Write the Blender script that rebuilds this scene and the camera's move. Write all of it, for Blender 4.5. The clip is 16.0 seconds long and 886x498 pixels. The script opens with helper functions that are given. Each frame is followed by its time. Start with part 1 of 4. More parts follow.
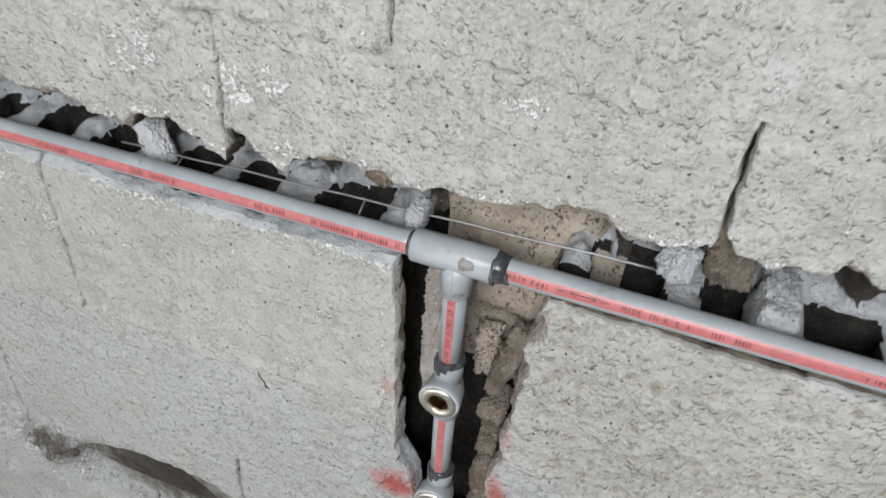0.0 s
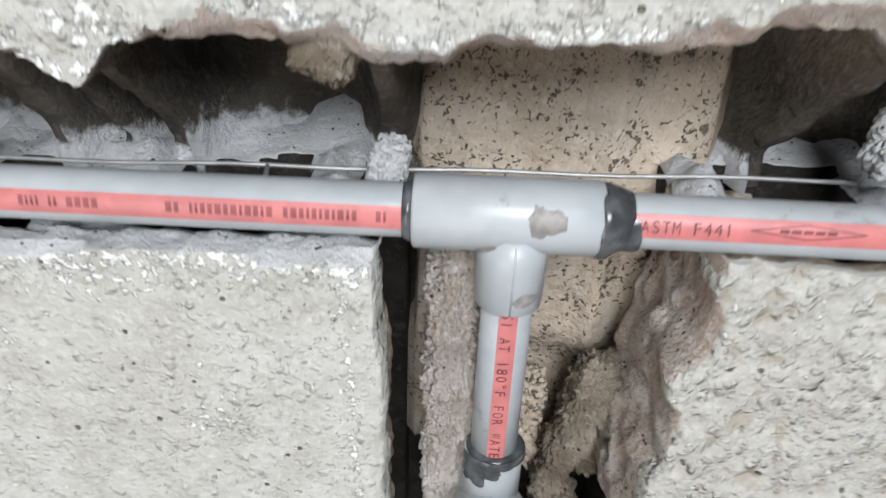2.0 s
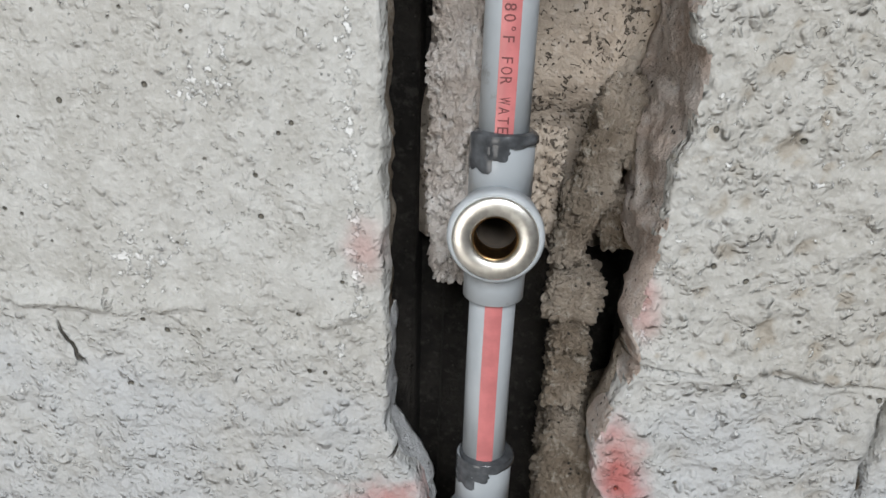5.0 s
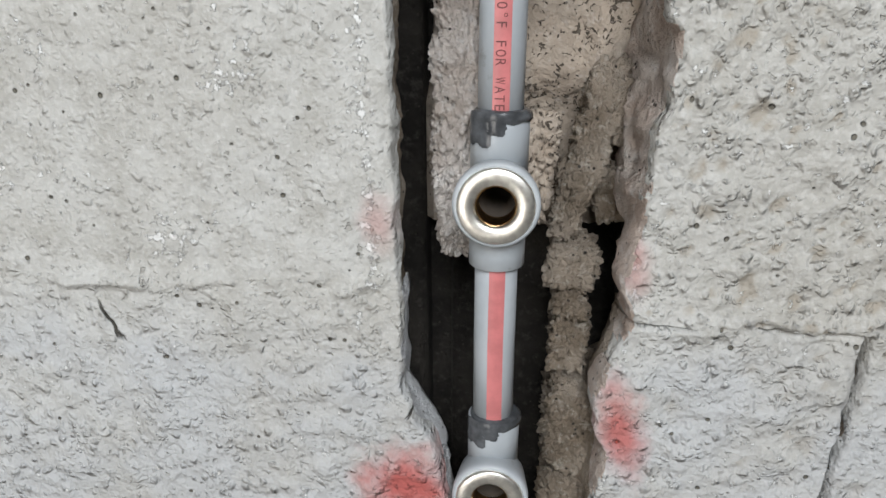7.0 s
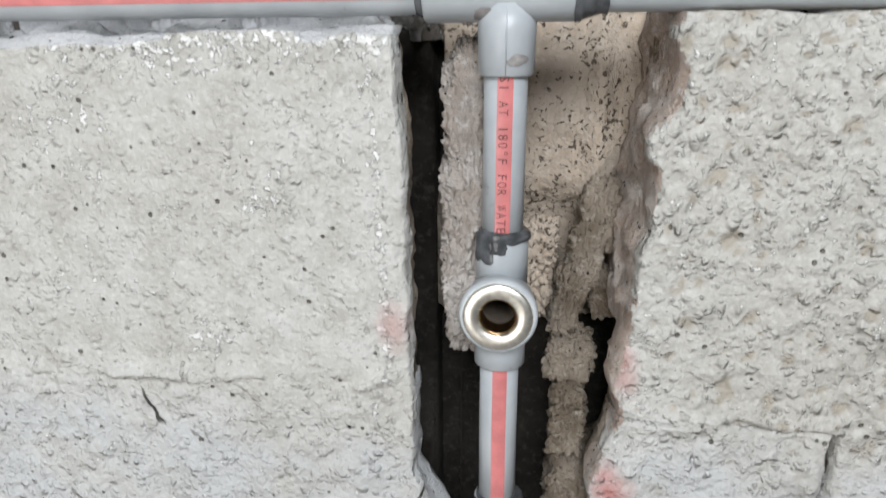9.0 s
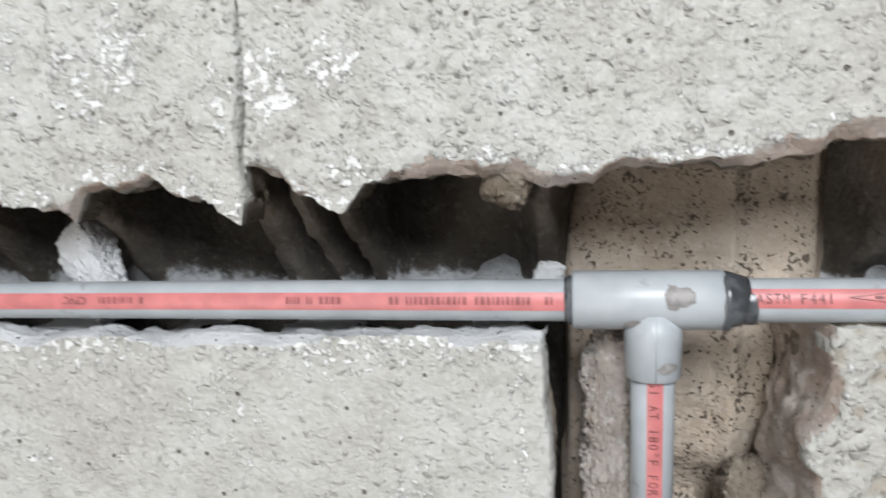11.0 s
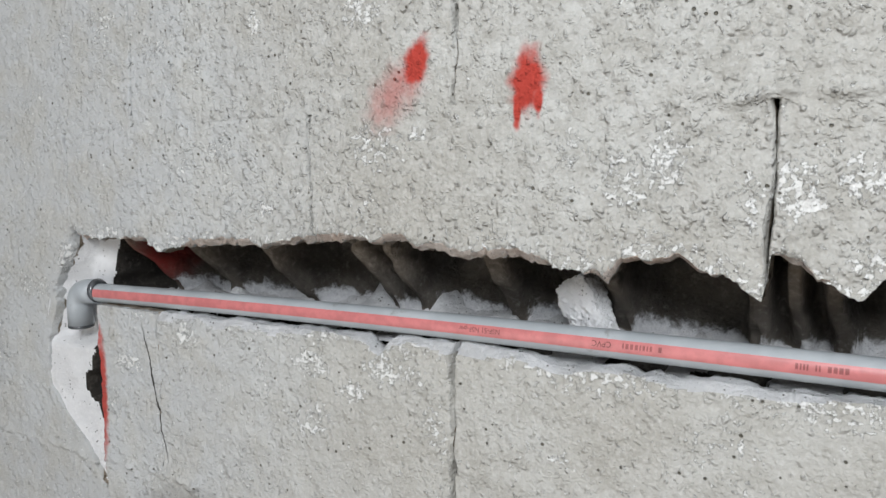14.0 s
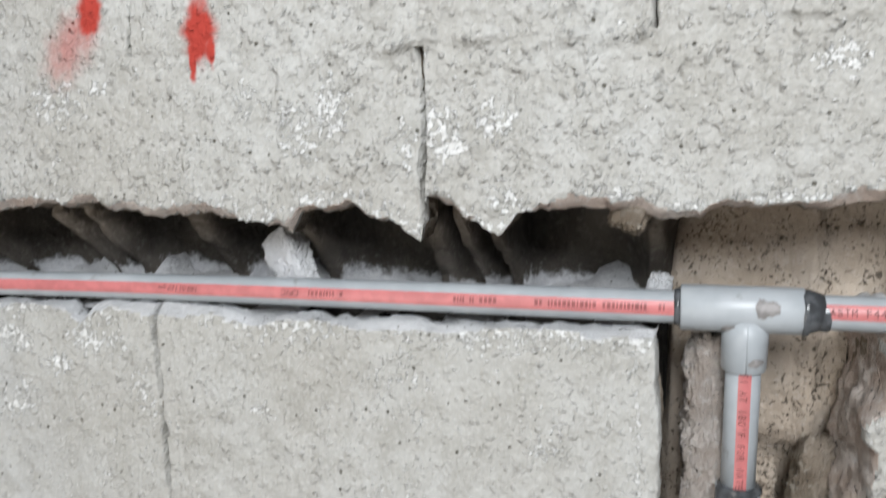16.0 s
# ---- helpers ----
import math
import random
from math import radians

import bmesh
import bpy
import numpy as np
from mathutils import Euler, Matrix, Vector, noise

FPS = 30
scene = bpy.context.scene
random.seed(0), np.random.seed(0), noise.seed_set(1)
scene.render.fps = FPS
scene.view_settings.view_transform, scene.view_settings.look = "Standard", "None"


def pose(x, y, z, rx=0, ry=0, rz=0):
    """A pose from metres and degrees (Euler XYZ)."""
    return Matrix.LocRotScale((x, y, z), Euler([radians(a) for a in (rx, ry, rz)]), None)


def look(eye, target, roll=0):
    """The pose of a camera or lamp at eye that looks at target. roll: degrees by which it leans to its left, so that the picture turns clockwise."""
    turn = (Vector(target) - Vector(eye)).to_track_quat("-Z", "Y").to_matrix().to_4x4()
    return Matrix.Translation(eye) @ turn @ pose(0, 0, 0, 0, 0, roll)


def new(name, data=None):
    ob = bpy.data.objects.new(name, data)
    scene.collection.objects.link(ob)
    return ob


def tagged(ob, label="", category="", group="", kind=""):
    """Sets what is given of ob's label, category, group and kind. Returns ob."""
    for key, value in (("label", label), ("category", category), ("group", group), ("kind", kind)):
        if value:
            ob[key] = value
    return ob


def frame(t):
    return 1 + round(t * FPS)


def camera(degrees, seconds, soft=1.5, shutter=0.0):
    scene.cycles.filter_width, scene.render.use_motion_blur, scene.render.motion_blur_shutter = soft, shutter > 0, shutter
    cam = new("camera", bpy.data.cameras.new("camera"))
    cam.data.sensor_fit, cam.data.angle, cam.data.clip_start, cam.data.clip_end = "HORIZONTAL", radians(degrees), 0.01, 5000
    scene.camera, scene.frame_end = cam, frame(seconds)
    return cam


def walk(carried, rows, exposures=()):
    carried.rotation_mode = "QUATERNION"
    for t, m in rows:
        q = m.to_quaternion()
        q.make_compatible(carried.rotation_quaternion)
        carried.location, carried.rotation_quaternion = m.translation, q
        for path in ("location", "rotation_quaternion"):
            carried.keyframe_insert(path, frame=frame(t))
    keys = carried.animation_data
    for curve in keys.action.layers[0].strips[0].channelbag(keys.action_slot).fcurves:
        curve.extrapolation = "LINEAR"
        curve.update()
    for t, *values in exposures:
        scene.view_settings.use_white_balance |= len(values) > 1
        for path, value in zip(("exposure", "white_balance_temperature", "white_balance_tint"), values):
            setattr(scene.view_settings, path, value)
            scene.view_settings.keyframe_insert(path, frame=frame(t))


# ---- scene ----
cam = camera(63.0, 16.0, shutter=0.35)
PATH = [
    (0, (0.127, -0.456, 1.598), (-0.402, 1.037, 0.378), 4.1),
    (0.5, (0.077, -0.376, 1.589), (-0.372, 1.008, 0.216), 0.2),
    (1, (-0.017, -0.333, 1.554), (-0.168, 1.139, 0.209), 2.0),
    (1.2, (-0.061, -0.329, 1.569), (0.003, 1.088, 0.159), 4.0),
    (1.5, (-0.052, -0.282, 1.516), (-0.044, 1.170, 0.140), 4.4),
    (2, (-0.044, -0.251, 1.34), (-0.106, 1.498, 0.371), 2.5),
    (2.5, (-0.052, -0.289, 1.257), (-0.165, 1.624, 0.684), 2.8),
    (2.6, (-0.039, -0.298, 1.266), (-0.241, 1.601, 0.671), 0.6),
    (3, (-0.028, -0.313, 1.269), (-0.192, 1.608, 0.735), 1.3),
    (3.5, (-0.021, -0.313, 1.239), (-0.198, 1.588, 0.644), 1.5),
    (4, (-0.024, -0.307, 1.18), (-0.211, 1.555, 0.473), 2.3),
    (4.5, (-0.02, -0.299, 1.164), (-0.207, 1.538, 0.396), 2.3),
    (7, (-0.01, -0.341, 1.15), (-0.234, 1.512, 0.431), 0.0),
    (7.5, (-0.003, -0.349, 1.156), (-0.227, 1.516, 0.469), 0.4),
    (8, (0.0, -0.371, 1.16), (-0.26, 1.478, 0.444), 0.5),
    (10.5, (-0.034, -0.361, 1.281), (-0.312, 1.588, 0.925), -1.1),
    (11, (-0.056, -0.37, 1.29), (-0.459, 1.571, 1.027), -1.6),
    (11.5, (-0.086, -0.399, 1.329), (-0.684, 1.49, 1.055), -2.6),
    (12, (-0.12, -0.437, 1.344), (-0.837, 1.415, 1.109), -2.8),
    (12.5, (-0.146, -0.469, 1.347), (-0.958, 1.347, 1.137), -1.8),
    (13, (-0.17, -0.489, 1.345), (-1.054, 1.286, 1.083), -0.3),
    (13.5, (-0.19, -0.515, 1.349), (-1.151, 1.218, 1.082), -0.2),
    (14, (-0.192, -0.533, 1.351), (-1.186, 1.185, 1.104), -0.1),
    (14.5, (-0.16, -0.53, 1.348), (-1.07, 1.24, 1.153), 0.0),
    (15, (-0.1, -0.494, 1.353), (-0.82, 1.364, 1.173), -0.2),
    (15.5, (-0.067, -0.481, 1.358), (-0.647, 1.425, 1.187), -1.0),
    (16, (-0.07, -0.491, 1.335), (-0.683, 1.383, 1.002), -1.3),
]
walk(cam, [(t, look(eye, target, roll)) for t, eye, target, roll in PATH],
     [(0, -0.22), (1.0, -0.08), (1.5, -0.03), (2, 0.18), (3, 0.12), (3.5, 0.15), (4, -0.08), (4.5, -0.1), (8, 0.0), (10.5, 0.2), (11.5, 0.0), (12.5, -0.05), (13.5, 0.0), (14, -0.16), (14.5, -0.14), (16, 0.0)])

# ---- world, daylight, exposure ----
world = bpy.data.worlds.new("world")
scene.world = world
world.use_nodes = True
_wn = world.node_tree.nodes
_sky = _wn.new("ShaderNodeTexSky")
_sky.sky_type = "NISHITA"
_sky.sun_disc = False
_sky.sun_elevation, _sky.sun_rotation = radians(40), radians(200)
_wn["Background"].inputs["Strength"].default_value = 0.1
world.node_tree.links.new(_sky.outputs[0], _wn["Background"].inputs["Color"])


def window_light(name, eye, target, sx, sy, power, colour):
    data = bpy.data.lights.new(name, "AREA")
    data.shape, data.size, data.size_y, data.energy, data.color = "RECTANGLE", sx, sy, power, colour
    ob = new(name, data)
    ob.matrix_world = look(eye, target)
    return ob


window_light("window_daylight", (0.25, -1.93, 2.40), (-0.25, 0, 1.12), 0.9, 0.8, 60, (0.93, 0.964, 0.995))
# unseen fill lamp added for warm light from low on the left
window_light("low_warm_fill", (-0.95, -1.95, 0.75), (-0.2, 0, 1.1), 0.95, 1.3, 14, (1.0, 0.965, 0.925))

# ---- small tools ----


def hash2(ix, iz, seed):
    """A random number from 0 to 1 for each lattice point."""
    n = (ix.astype(np.int64) * 374761393 + iz.astype(np.int64) * 668265263 + seed * 974634533) & 0x7FFFFFFF
    n = ((n ^ (n >> 13)) * 1274126177) & 0x7FFFFFFF
    n = ((n ^ (n >> 16)) * 1103515245) & 0x7FFFFFFF
    return ((n ^ (n >> 15)) & 0xFFFFFF) / float(0xFFFFFF)


def vnoise(x, z, size, seed=0):
    """Smooth noise from -1 to 1 with cells of that size in metres."""
    x, z = np.asarray(x, float) / size, np.asarray(z, float) / size
    ix, iz = np.floor(x), np.floor(z)
    fx, fz = x - ix, z - iz
    fx, fz = fx * fx * (3 - 2 * fx), fz * fz * (3 - 2 * fz)
    a, b = hash2(ix, iz, seed), hash2(ix + 1, iz, seed)
    c, d = hash2(ix, iz + 1, seed), hash2(ix + 1, iz + 1, seed)
    return 2 * ((a * (1 - fx) + b * fx) * (1 - fz) + (c * (1 - fx) + d * fx) * fz) - 1


def fbm(x, z, size, octaves=3, seed=0):
    total, amp, norm = 0.0, 1.0, 0.0
    for k in range(octaves):
        total = total + amp * vnoise(x, z, size / 2 ** k, seed + 17 * k)
        norm += amp
        amp *= 0.55
    return total / norm


def pits(x, z, cell, share, seed=0):
    """Round pits, 0 to 1 deep, one in a share of the cells."""
    x, z = np.asarray(x, float), np.asarray(z, float)
    ix, iz = np.floor(x / cell), np.floor(z / cell)
    out = np.zeros_like(x)
    for di in (-1, 0, 1):
        for dj in (-1, 0, 1):
            jx, jz = ix + di, iz + dj
            px, pz = (jx + hash2(jx, jz, seed)) * cell, (jz + hash2(jx, jz, seed + 1)) * cell
            r = cell * (0.12 + 0.2 * hash2(jx, jz, seed + 2))
            on = hash2(jx, jz, seed + 3) < share
            d = np.hypot(x - px, (z - pz) * 0.85) / r
            out = np.maximum(out, np.where(on, np.clip(1.15 - d, 0, 1), 0))
    return out


def curve_of(stations):
    """A broken line through (x, value) stations, as a function."""
    xs, vs = zip(*stations)
    return lambda x: np.interp(x, xs, vs)


def mesh_of(name, verts, faces, material, smooth=True):
    me = bpy.data.meshes.new(name)
    me.from_pydata([tuple(v) for v in verts], [], faces)
    me.materials.append(material)
    if smooth:
        me.polygons.foreach_set("use_smooth", [True] * len(me.polygons))
    me.update()
    return me


def part(name, bm, material, parent, label=""):
    me = bpy.data.meshes.new(name)
    bm.to_mesh(me)
    bm.free()
    me.materials.append(material)
    ob = new(name, me)
    ob.parent = parent
    return tagged(ob, label)


def mesh_part(name, me, parent, label=""):
    ob = new(name, me)
    ob.parent = parent
    return tagged(ob, label)


def empty(name, at=(0, 0, 0)):
    ob = new(name)
    ob.location = at
    ob.empty_display_size = 0.02
    return ob


def lathe(profile, origin, axis, steps=40, closed=True):
    """A turned solid: profile of (along, radius) round an axis from origin."""
    axis = Vector(axis).normalized()
    side = axis.orthogonal().normalized()
    other = axis.cross(side)
    bm = bmesh.new()
    rings = []
    for along, r in profile:
        ring = []
        for k in range(steps):
            a = 2 * math.pi * k / steps
            ring.append(bm.verts.new(Vector(origin) + axis * along + side * (r * math.cos(a)) + other * (r * math.sin(a))))
        rings.append(ring)
    for a, b in zip(rings, rings[1:]):
        for k in range(steps):
            f = bm.faces.new((a[k], a[(k + 1) % steps], b[(k + 1) % steps], b[k]))
            f.smooth = True
    if closed:
        bm.faces.new(rings[0][::-1])
        bm.faces.new(rings[-1])
    bmesh.ops.recalc_face_normals(bm, faces=bm.faces)
    return bm


def tube(points, radius, steps=32):
    """A round pipe along points, with flat ends."""
    bm = bmesh.new()
    rings = []
    pts = [Vector(p) for p in points]
    for i, p in enumerate(pts):
        d = (pts[min(i + 1, len(pts) - 1)] - pts[max(i - 1, 0)]).normalized()
        side = d.cross(Vector((0, -1, 0)))
        side = (side if side.length > 0.1 else Vector((0, 0, 1))).normalized()
        front = side.cross(d).normalized()
        r = radius(i) if callable(radius) else radius
        rings.append([bm.verts.new(p + side * (r * math.cos(2 * math.pi * k / steps)) + front * (r * math.sin(2 * math.pi * k / steps))) for k in range(steps)])
    for a, b in zip(rings, rings[1:]):
        for k in range(steps):
            f = bm.faces.new((a[k], a[(k + 1) % steps], b[(k + 1) % steps], b[k]))
            f.smooth = True
    bm.faces.new(rings[0][::-1])
    bm.faces.new(rings[-1])
    bmesh.ops.recalc_face_normals(bm, faces=bm.faces)
    return bm


def lump(size, seed, rough=1.0, cuts=6, square=4):
    """A broken chunk of concrete: a rounded box with coarse breaks and coarse grain."""
    bm = bmesh.new()
    bmesh.ops.create_icosphere(bm, subdivisions=cuts, radius=1.0)
    off = Vector((seed * 3.7, seed * 1.3, seed * 2.1))
    for v in bm.verts:
        n = v.co.normalized()
        k = (abs(n.x) ** square + abs(n.y) ** square + abs(n.z) ** square) ** (-1 / square)
        p = Vector((n.x * size[0], n.y * size[1], n.z * size[2])) * k
        q = p + 0.002 * noise.noise_vector(p * 210 + off)
        near, far = noise.voronoi(q * 205 + off)[0][:2]
        out = 0.0050 * noise.noise(p * 55 + off) + 0.0024 * noise.noise(p * 120 + off) + 0.0036 * (min(1.0, 2.0 * (far - near)) - 0.6) + 0.0015 * noise.noise(p * 480 + off)
        v.co = p + n * (out * rough)
    for f in bm.faces:
        f.smooth = True
    return bm


# ---- materials ----


def material(name):
    m = bpy.data.materials.new(name)
    m.use_nodes = True
    nt = m.node_tree
    return m, nt.nodes, nt.links, nt.nodes["Principled BSDF"]


class Graph:
    """Short calls for the nodes of one material."""

    def __init__(self, name):
        self.mat, self.nodes, self.links, self.bsdf = material(name)
        geo = self.nodes.new("ShaderNodeNewGeometry")
        self.pos = geo.outputs["Position"]
        self.island = geo.outputs["Random Per Island"]

    def put(self, socket, value):
        if isinstance(value, bpy.types.NodeSocket):
            self.links.new(value, socket)
        else:
            socket.default_value = value

    def noise(self, scale, detail=3.0, rough=0.55, vector=None, distortion=0.0):
        n = self.nodes.new("ShaderNodeTexNoise")
        self.put(n.inputs["Vector"], vector or self.pos)
        n.inputs["Scale"].default_value, n.inputs["Detail"].default_value = scale, detail
        n.inputs["Roughness"].default_value, n.inputs["Distortion"].default_value = rough, distortion
        return n.outputs["Fac"]

    def cells(self, scale, feature="F1", vector=None):
        n = self.nodes.new("ShaderNodeTexVoronoi")
        n.feature = feature
        self.put(n.inputs["Vector"], vector or self.pos)
        n.inputs["Scale"].default_value = scale
        return n.outputs["Distance"]

    def ramp(self, value, low, high, a=0.0, b=1.0):
        n = self.nodes.new("ShaderNodeMapRange")
        n.interpolation_type = "SMOOTHSTEP"
        self.put(n.inputs["Value"], value)
        n.inputs["From Min"].default_value, n.inputs["From Max"].default_value = low, high
        n.inputs["To Min"].default_value, n.inputs["To Max"].default_value = a, b
        return n.outputs["Result"]

    def mix(self, fac, a, b, blend="MIX"):
        n = self.nodes.new("ShaderNodeMix")
        n.data_type, n.blend_type = "RGBA", blend
        self.put(n.inputs[0], fac)
        for socket, value in ((n.inputs[6], a), (n.inputs[7], b)):
            self.put(socket, value if isinstance(value, bpy.types.NodeSocket) else (*value, 1))
        return n.outputs[2]

    def math(self, op, a, b=0.0):
        n = self.nodes.new("ShaderNodeMath")
        n.operation = op
        self.put(n.inputs[0], a)
        self.put(n.inputs[1], b)
        return n.outputs[0]

    def vector(self, op, a, b):
        n = self.nodes.new("ShaderNodeVectorMath")
        n.operation = op
        self.put(n.inputs[0], a)
        self.put(n.inputs[1], b)
        return n.outputs["Value"] if op in ("LENGTH", "DISTANCE") else n.outputs["Vector"]

    def bump(self, height, strength, distance):
        n = self.nodes.new("ShaderNodeBump")
        n.inputs["Strength"].default_value, n.inputs["Distance"].default_value = strength, distance
        self.put(n.inputs["Height"], height)
        self.put(self.bsdf.inputs["Normal"], n.outputs["Normal"])

    def done(self, colour, rough=0.9, metal=0.0, specular=None):
        self.put(self.bsdf.inputs["Base Color"], colour if isinstance(colour, bpy.types.NodeSocket) else (*colour, 1))
        self.put(self.bsdf.inputs["Roughness"], rough)
        self.put(self.bsdf.inputs["Metallic"], metal)
        if specular is not None:
            self.put(self.bsdf.inputs["Specular IOR Level"], specular)
        return self.mat


# red spray marks on the blocks: centre x, z, half width, half height, lean
SPRAY = [(-0.527, 1.432, 0.014, 0.021, -0.3, 1.0), (-0.548, 1.408, 0.030, 0.036, -0.5, 0.55), (-0.424, 1.412, 0.016, 0.027, -0.1, 1.0), (-0.433, 1.39, 0.004, 0.016, 0.0, 1.0), (-0.414, 1.396, 0.004, 0.013, 0.0, 1.0),
         (-0.072, 0.868, 0.036, 0.032, 0.0, 0.85), (0.046, 0.915, 0.016, 0.036, 0.2, 0.75), (0.042, 1.02, 0.011, 0.03, 0.3, 0.4),
         (-0.084, 1.03, 0.012, 0.018, 0.0, 0.3), (-0.982, 1.07, 0.011, 0.09, 0.0, 0.95)]


# pale lime splashes: centre x, z, half width, half height
SPLASH = [(-0.229, 1.33, 0.022, 0.03), (-0.192, 1.338, 0.022, 0.02), (-0.257, 1.32, 0.008, 0.03), (-0.557, 1.155, 0.04, 0.022), (-0.60, 1.13, 0.025, 0.015), (-0.65, 1.152, 0.03, 0.02),
          (-0.704, 1.302, 0.02, 0.013), (-0.711, 1.48, 0.012, 0.018), (-0.582, 1.48, 0.03, 0.025), (-0.525, 1.371, 0.013, 0.010), (-0.315, 1.35, 0.02, 0.03), (-0.827, 1.16, 0.025, 0.02),
          (-0.93, 1.115, 0.03, 0.016), (-1.04, 1.23, 0.025, 0.03), (-0.185, 1.283, 0.02, 0.012), (0.02, 1.37, 0.02, 0.014), (-0.85, 1.47, 0.014, 0.012), (-0.68, 0.60, 0.12, 0.09), (-0.062, 0.96, 0.012, 0.04)]


# short open cracks: centre x, z, half height, slant
CRACKS = [(-0.239, 0.966, 0.014, -0.45), (-0.884, 1.085, 0.09, -0.2), (-0.066, 0.925, 0.012, 0.6)]


def concrete_face():
    g = Graph("cement_faced_concrete")
    big, mid, fine = g.noise(4.5, 3), g.noise(38, 4), g.noise(260, 3, 0.6)
    colour = g.mix(g.ramp(big, 0.32, 0.68), (0.45, 0.435, 0.40), (0.55, 0.55, 0.53))
    colour = g.mix(g.ramp(mid, 0.35, 0.7, 0, 0.55), colour, (0.36, 0.345, 0.31))
    colour = g.mix(g.ramp(fine, 0.42, 0.75, 0, 0.45), colour, (0.66, 0.655, 0.63))
    blotch = g.nodes.new("ShaderNodeAttribute")
    blotch.attribute_name = "pit"
    colour = g.mix(g.ramp(blotch.outputs["Fac"], 0.1, 0.6, 0, 0.6), colour, (0.31, 0.265, 0.205))
    wobble = g.math("MULTIPLY", g.math("SUBTRACT", g.noise(60, 3), 0.5), 1.1)
    sep = g.nodes.new("ShaderNodeSeparateXYZ")
    g.put(sep.inputs[0], g.pos)
    # bluish cement wash over the lower course; cool daylight painted towards the far end
    wash_and_daylight = g.math("MAXIMUM", g.ramp(g.math("ADD", sep.outputs["Z"], g.math("MULTIPLY", wobble, 0.035)), 0.945, 0.995, 1.0, 0.0), g.ramp(g.math("ADD", sep.outputs["X"], g.math("MULTIPLY", wobble, 0.1)), -0.9, -0.5, 1.0, 0.0))
    colour = g.mix(g.math("MULTIPLY", wash_and_daylight, g.ramp(g.noise(17, 3), 0.36, 0.60, 0.25, 0.72)), colour, (0.505, 0.52, 0.535))

    def spot(x, z, w, h, lean=0.0):
        dz = g.math("SUBTRACT", sep.outputs["Z"], z)
        dx = g.math("SUBTRACT", g.math("SUBTRACT", sep.outputs["X"], x), g.math("MULTIPLY", dz, -lean))
        return g.math("SQRT", g.math("ADD", g.math("POWER", g.math("DIVIDE", dx, w), 2.0), g.math("POWER", g.math("DIVIDE", dz, h), 2.0)))

    flakes = g.noise(190, 5, 0.7)
    zone = g.math("MULTIPLY", g.ramp(g.noise(13, 2), 0.56, 0.70, 0, 0.75), g.ramp(sep.outputs["X"], -0.15, 0.05, 1.0, 0.25))
    for x, z, w, h in SPLASH:
        zone = g.math("MAXIMUM", zone, g.ramp(g.math("ADD", spot(x, z, w, h), wobble), 0.3, 1.1, 1.0, 0.0))
    lime = g.nodes.new("ShaderNodeAttribute")
    lime.attribute_name = "lime"
    zone = g.math("MAXIMUM", zone, g.math("MULTIPLY", lime.outputs["Fac"], 0.85))
    splash = g.ramp(g.math("ADD", flakes, g.math("MULTIPLY", zone, 0.15)), 0.625, 0.655)
    colour = g.mix(g.math("MULTIPLY", splash, 0.9), colour, (0.80, 0.80, 0.785))
    # small dark voids
    patch = g.ramp(g.noise(11, 2), 0.42, 0.62)
    crumbs = g.math("MULTIPLY", g.ramp(g.noise(165, 3, 0.55), 0.62, 0.69), patch)
    chip_tone = g.math("MULTIPLY", crumbs, 0.38)
    colour = g.mix(chip_tone, colour, (0.24, 0.22, 0.185))
    voids = g.ramp(g.math("ADD", g.cells(85), g.ramp(g.noise(30, 2), 0.42, 0.64, 0.0, 0.5)), 0.08, 0.15)
    colour = g.mix(voids, (0.15, 0.14, 0.115), colour)
    for x, z, w, h, lean, strength in SPRAY:
        mask = g.ramp(g.math("ADD", spot(x, z, w, h, lean), wobble), 0.55 if strength > 0.9 else 0.1, 1.2, strength, 0.0)
        colour = g.mix(mask, colour, (0.46, 0.055, 0.04))
    # brown dirt low on the wall, and dark brown colour about the broken hollow
    for x, z, w, h in ((-0.83, 0.935, 0.09, 0.045), (-0.47, 0.61, 0.17, 0.075), (-0.67, 0.615, 0.06, 0.05)):
        colour = g.mix(g.ramp(g.math("ADD", spot(x, z, w, h), wobble), 0.3, 1.3, 0.85 if z < 0.7 else 0.5, 0.0), colour, (0.06, 0.047, 0.03))
    rough = g.nodes.new("ShaderNodeAttribute")
    rough.attribute_name = "coarse"
    # rounded crumbs of sand and cement
    drift = g.nodes.new("ShaderNodeTexNoise")
    g.put(drift.inputs["Vector"], g.pos)
    drift.inputs["Scale"].default_value, drift.inputs["Detail"].default_value = 70, 3
    moved = g.vector("ADD", g.pos, g.vector("MULTIPLY", g.vector("SUBTRACT", drift.outputs["Color"], (0.5, 0.5, 0.5)), (0.011, 0.011, 0.011)))
    blobs = g.math("MULTIPLY", g.ramp(g.cells(135, vector=moved), 0.06, 0.5, 1.0, 0.0), g.ramp(g.noise(95, 2), 0.44, 0.58))
    small = g.math("MULTIPLY", g.ramp(g.cells(290, vector=moved), 0.1, 0.5, 1.0, 0.0), g.ramp(g.noise(60, 2), 0.40, 0.62))
    peel = g.math("MULTIPLY", g.math("ADD", g.math("MULTIPLY", blobs, 0.48), g.math("ADD", g.math("MULTIPLY", g.noise(105, 2, 0.5), 0.95), g.math("MULTIPLY", small, 0.22))), rough.outputs["Fac"])
    height = g.math("ADD", peel, g.math("MULTIPLY", crumbs, -0.22))
